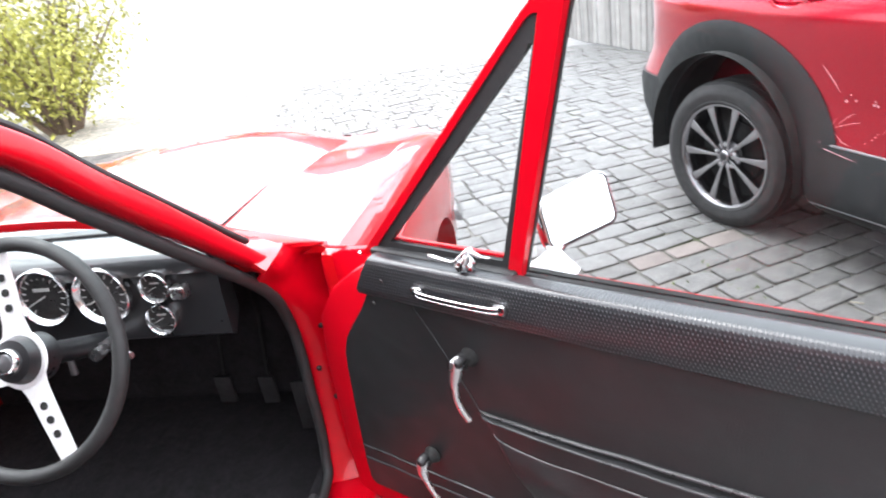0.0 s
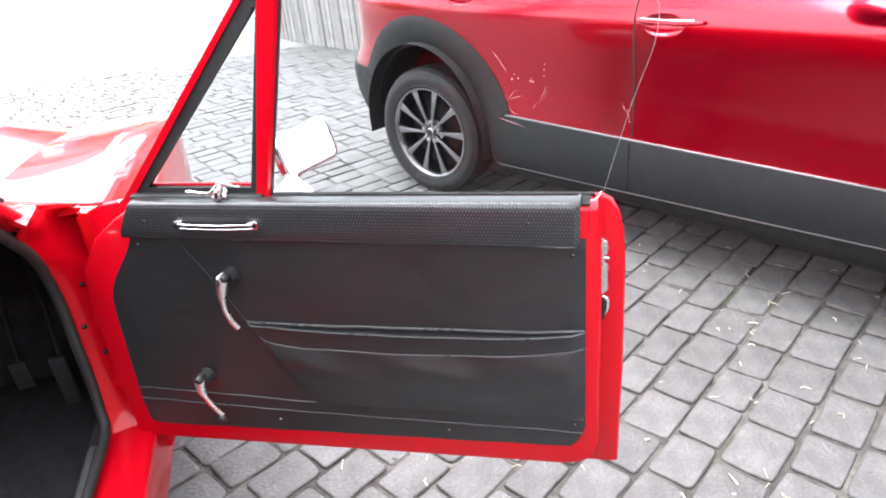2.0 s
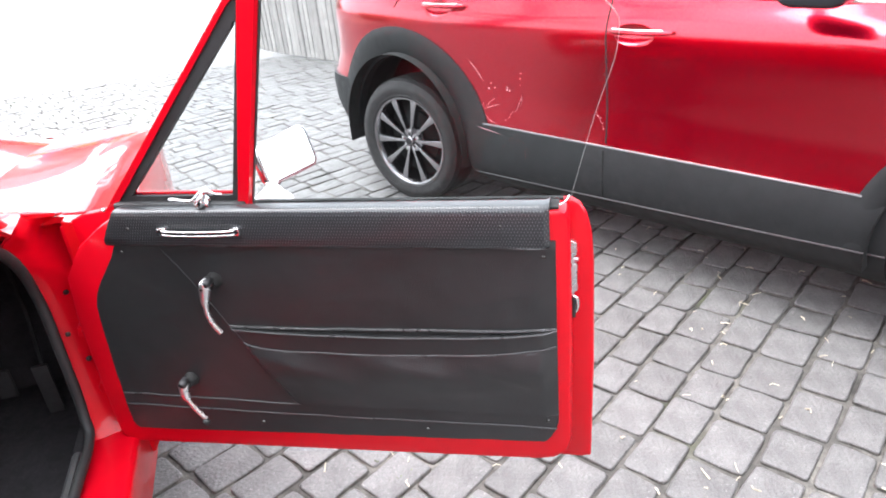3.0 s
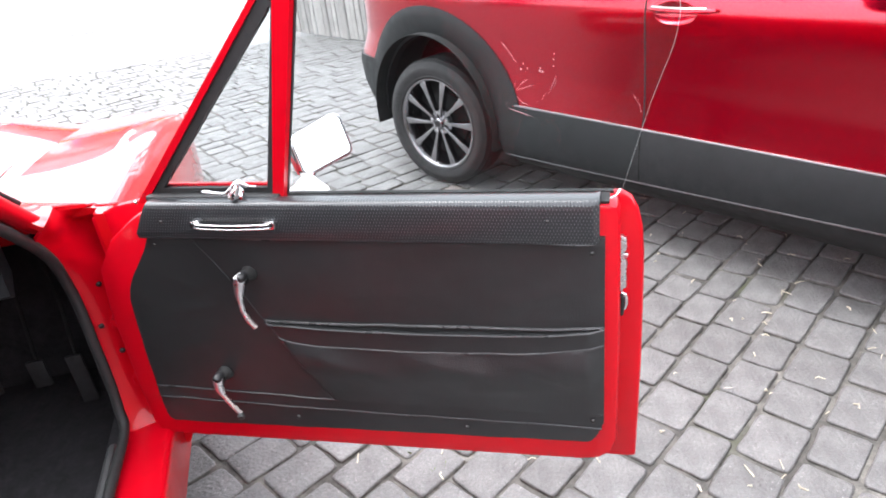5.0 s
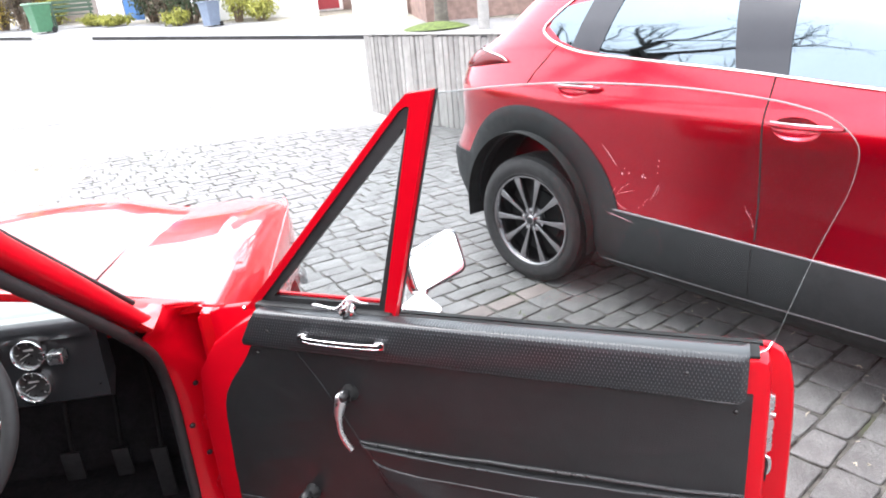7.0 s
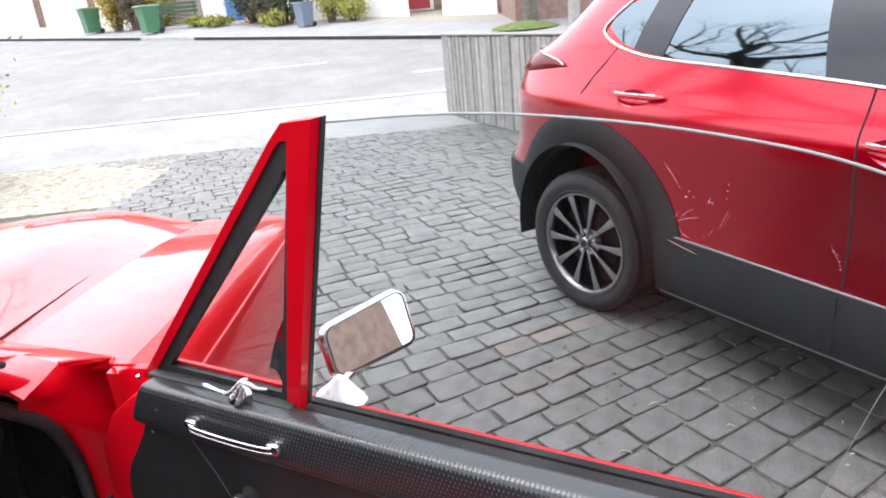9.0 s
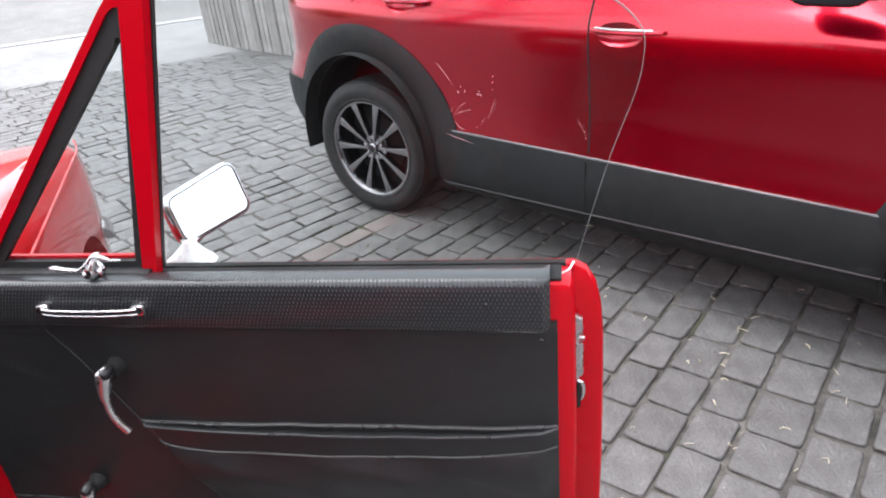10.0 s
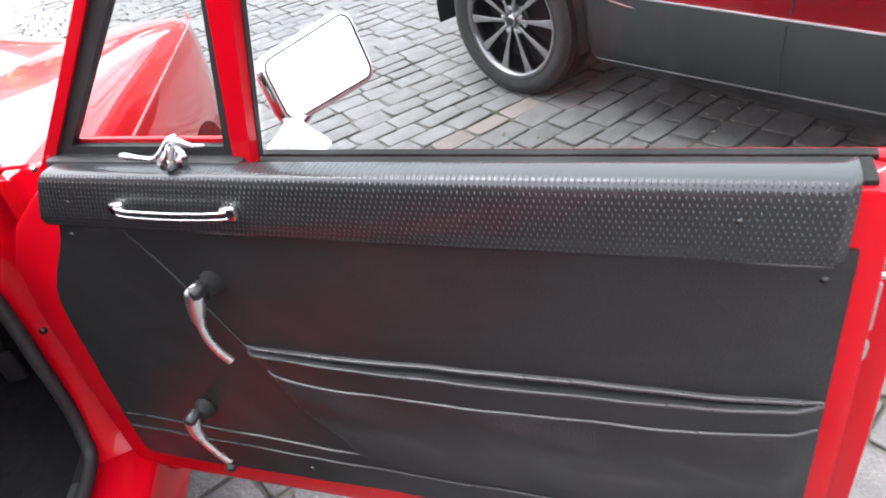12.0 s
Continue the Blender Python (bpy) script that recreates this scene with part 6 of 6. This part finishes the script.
pole = thing("utility_pole", Matrix.Translation(land(16.6, 4.45, 0.02)), "grey weathered timber pole on the far footpath", "pole")
part("shaft", tube(bmesh.new(), [(0, 0, -0.1), (0, 0, 3.2), (0, 0, 6.5)], [0.135, 0.12, 0.105], 14), PALING, pole, "", True)

# ---- bits lying on the drive ----
rnd = random.Random(12)
b = bmesh.new()
for _ in range(150):
    p = Vector((rnd.uniform(-2.2, 0.3), rnd.uniform(0.7, 2.9), 0.002))
    a, l = rnd.uniform(0, 6.28), rnd.uniform(0.008, 0.045)
    d = Vector((math.cos(a), math.sin(a), 0)) * l
    q = Vector((rnd.gauss(0, 0.004), rnd.gauss(0, 0.004), 0.003))
    tube(b, [p, p + d * 0.5 + q, p + d], rnd.uniform(0.0010, 0.0026), 4)
tagged(part("straw", b, STRAW), "dry straw and blossom bits on the setts", "straw", kind="stuff")
b = bmesh.new()
for _ in range(70):
    cx, cy = rnd.choice(((-1.95, 1.78), (-2.2, 1.92), (-1.7, 1.62), (-2.45, 2.05), (-1.35, 1.0), (-1.6, 1.4)))
    p = Vector((cx + rnd.gauss(0, 0.10), cy + rnd.gauss(0, 0.10), -0.006))
    for _ in range(5):
        a = rnd.uniform(0, 6.28)
        tube(b, [p, p + Vector((math.cos(a) * 0.008, math.sin(a) * 0.008, rnd.uniform(0.006, 0.016)))], [0.0022, 0.0006], 3)
tagged(part("moss", b, GRASS), "tufts of green moss in the joints", "moss", kind="stuff")

# ---- granite setts of the drive ----
drive = tagged(new("drive"), "worn grey granite setts laid in staggered rows", "paving", kind="structure")
SETTS = []
srnd = random.Random(5)
for v in range(24):
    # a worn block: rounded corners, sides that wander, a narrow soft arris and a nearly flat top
    cs = [(sx * (0.5 - srnd.uniform(0, 0.055)), sy * (0.5 - srnd.uniform(0, 0.035))) for sx, sy in ((1, -1), (1, 1), (-1, 1), (-1, -1))]
    ring = []
    for k in range(4):
        (px, py), (qx, qy), (rx, ry) = cs[k - 1], cs[k], cs[(k + 1) % 4]
        f, g = srnd.uniform(0.07, 0.16), srnd.uniform(0.07, 0.16)
        ring.append((qx + (px - qx) * f, qy + (py - qy) * f))
        ring.append((qx + ((px - qx) * f + (rx - qx) * g) * 0.24, qy + ((py - qy) * f + (ry - qy) * g) * 0.24))
        for h in (g, srnd.uniform(0.42, 0.58)):
            wob = srnd.uniform(-0.024, 0.012) if h > 0.2 else srnd.uniform(-0.012, 0.004)
            ring.append((qx + (rx - qx) * h + (ry - qy) * wob, qy + (ry - qy) * h - (rx - qx) * wob))
    n = len(ring)
    tilt = (srnd.uniform(-0.006, 0.006), srnd.uniform(-0.005, 0.005))
    top = lambda x, y: tilt[0] * x + tilt[1] * y
    verts = [(x, y, -0.020) for x, y in ring]
    verts += [(x * 0.992, y * 0.994, -0.0042 - srnd.uniform(0, 0.0018) + top(x, y)) for x, y in ring]
    verts += [(x * srnd.uniform(0.945, 0.965), y * srnd.uniform(0.950, 0.975), -0.0010 - srnd.uniform(0, 0.0010) + top(x, y)) for x, y in ring]
    verts += [(x * 0.88, y * 0.91, -0.0001 - srnd.uniform(0, 0.0011) + top(x, y)) for x, y in ring]
    verts += [(0, 0, srnd.uniform(-0.0005, 0.0008))]
    faces = []
    for k in range(n):
        j = (k + 1) % n
        faces += [(k, j, n + j, n + k), (n + k, n + j, 2 * n + j, 2 * n + k), (2 * n + k, 2 * n + j, 3 * n + j, 3 * n + k), (3 * n + k, 3 * n + j, 4 * n)]
    SETTS.append((verts, faces))


def sett_mesh(verts, faces, stone):
    me = bpy.data.meshes.new("sett")
    me.from_pydata(verts, [], faces)
    me.materials.append(stone)
    # Sides take the sandy joint colour, which also stands in for shade there.
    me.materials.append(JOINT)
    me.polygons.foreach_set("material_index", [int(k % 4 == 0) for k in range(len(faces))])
    me.shade_smooth()
    return me


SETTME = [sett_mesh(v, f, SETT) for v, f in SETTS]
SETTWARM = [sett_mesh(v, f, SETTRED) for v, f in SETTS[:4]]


def row_lean(x):
    """How the rows lean, as they were laid by eye; it turns over along the drive."""
    return lerp_list(((-3.9, 0.10), (-3.2, 0.08), (-2.6, 0.0), (-1.8, -0.08), (-1.0, -0.11)), x)


def row_shift(x, y):
    return x + row_lean(x) * 2.2 * math.tanh((y - 1.9) / 2.2)


prnd = random.Random(11)
EDGES = [-1.815, -1.68, -1.535, -1.40, -1.27, -1.13, -1.006, -0.857, -0.722, -0.566, -0.422]
JOINTS = {2: 0.645, 3: 0.765, 4: 0.872, 5: 1.00, 6: 1.08, 7: 1.31, 8: 1.468, 9: 1.56}
rows = [(a, b, JOINTS.get(k, prnd.uniform(0, 0.19))) for k, (a, b) in enumerate(zip(EDGES, EDGES[1:]))]
x = EDGES[-1]
while x < 7.3:
    w = prnd.uniform(0.118, 0.152)
    rows.append((x, x + w, prnd.uniform(0, 0.19)))
    x += w
x = EDGES[0]
while x > -10.4:
    w = prnd.uniform(0.112, 0.146)
    rows.append((x - w, x, prnd.uniform(0, 0.19)))
    x -= w
fv, ff = [], []
for xa, xb, anchor in rows:
    warm = xa < -2.62 < xb
    for way in (1, -1):
        y = anchor
        while -4.2 < y < 7.2:
            l = prnd.uniform(0.168, 0.212)
            cy = y + way * l / 2
            x0, x1 = row_shift(xa, cy), row_shift(xb, cy)
            cx, w = (x0 + x1) / 2, x1 - x0
            y += way * l
            d = -0.922 * cx + 0.386 * cy
            bed = cy < 0.55 + 0.35 * math.sin(cx * 2.1) and cx < -7.0
            if d >= 9.0 or bed:
                continue
            k = prnd.randrange(24)
            turn = -math.degrees(math.atan(row_lean((xa + xb) / 2) / math.cosh((cy - 1.9) / 2.2) ** 2))
            m = pose(cx, cy, prnd.uniform(-0.0026, 0.0026), 0, 0, turn + prnd.uniform(-0.5, 0.5) + (180 if prnd.random() < 0.5 else 0)) @ Matrix.Diagonal((w - prnd.uniform(0.001, 0.005), l - prnd.uniform(0.001, 0.005), 1, 1))
            if -2.75 < cx < 0.1 and 0.95 < cy < 3.0:
                ob = new("sett", SETTWARM[k % 4] if warm and 1.35 < cy < 2.2 and k % 3 else SETTME[k])
                ob.parent = drive
                ob.matrix_basis = m
            else:
                base = len(fv)
                fv += [tuple(m @ Vector(p)) for p in SETTS[k][0]]
                ff += [tuple(base + i for i in f) for f in SETTS[k][1]]
me = bpy.data.meshes.new("sett_field")
me.from_pydata(fv, [], ff)
me.materials.append(SETTFAR)
# Joint colour on the sides again, sand and painted shade in one.
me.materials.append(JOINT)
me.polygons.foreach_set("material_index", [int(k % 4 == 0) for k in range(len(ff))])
me.shade_smooth()
field = new("sett_field", me)
field.parent = drive
tagged(field, kind="stuff")
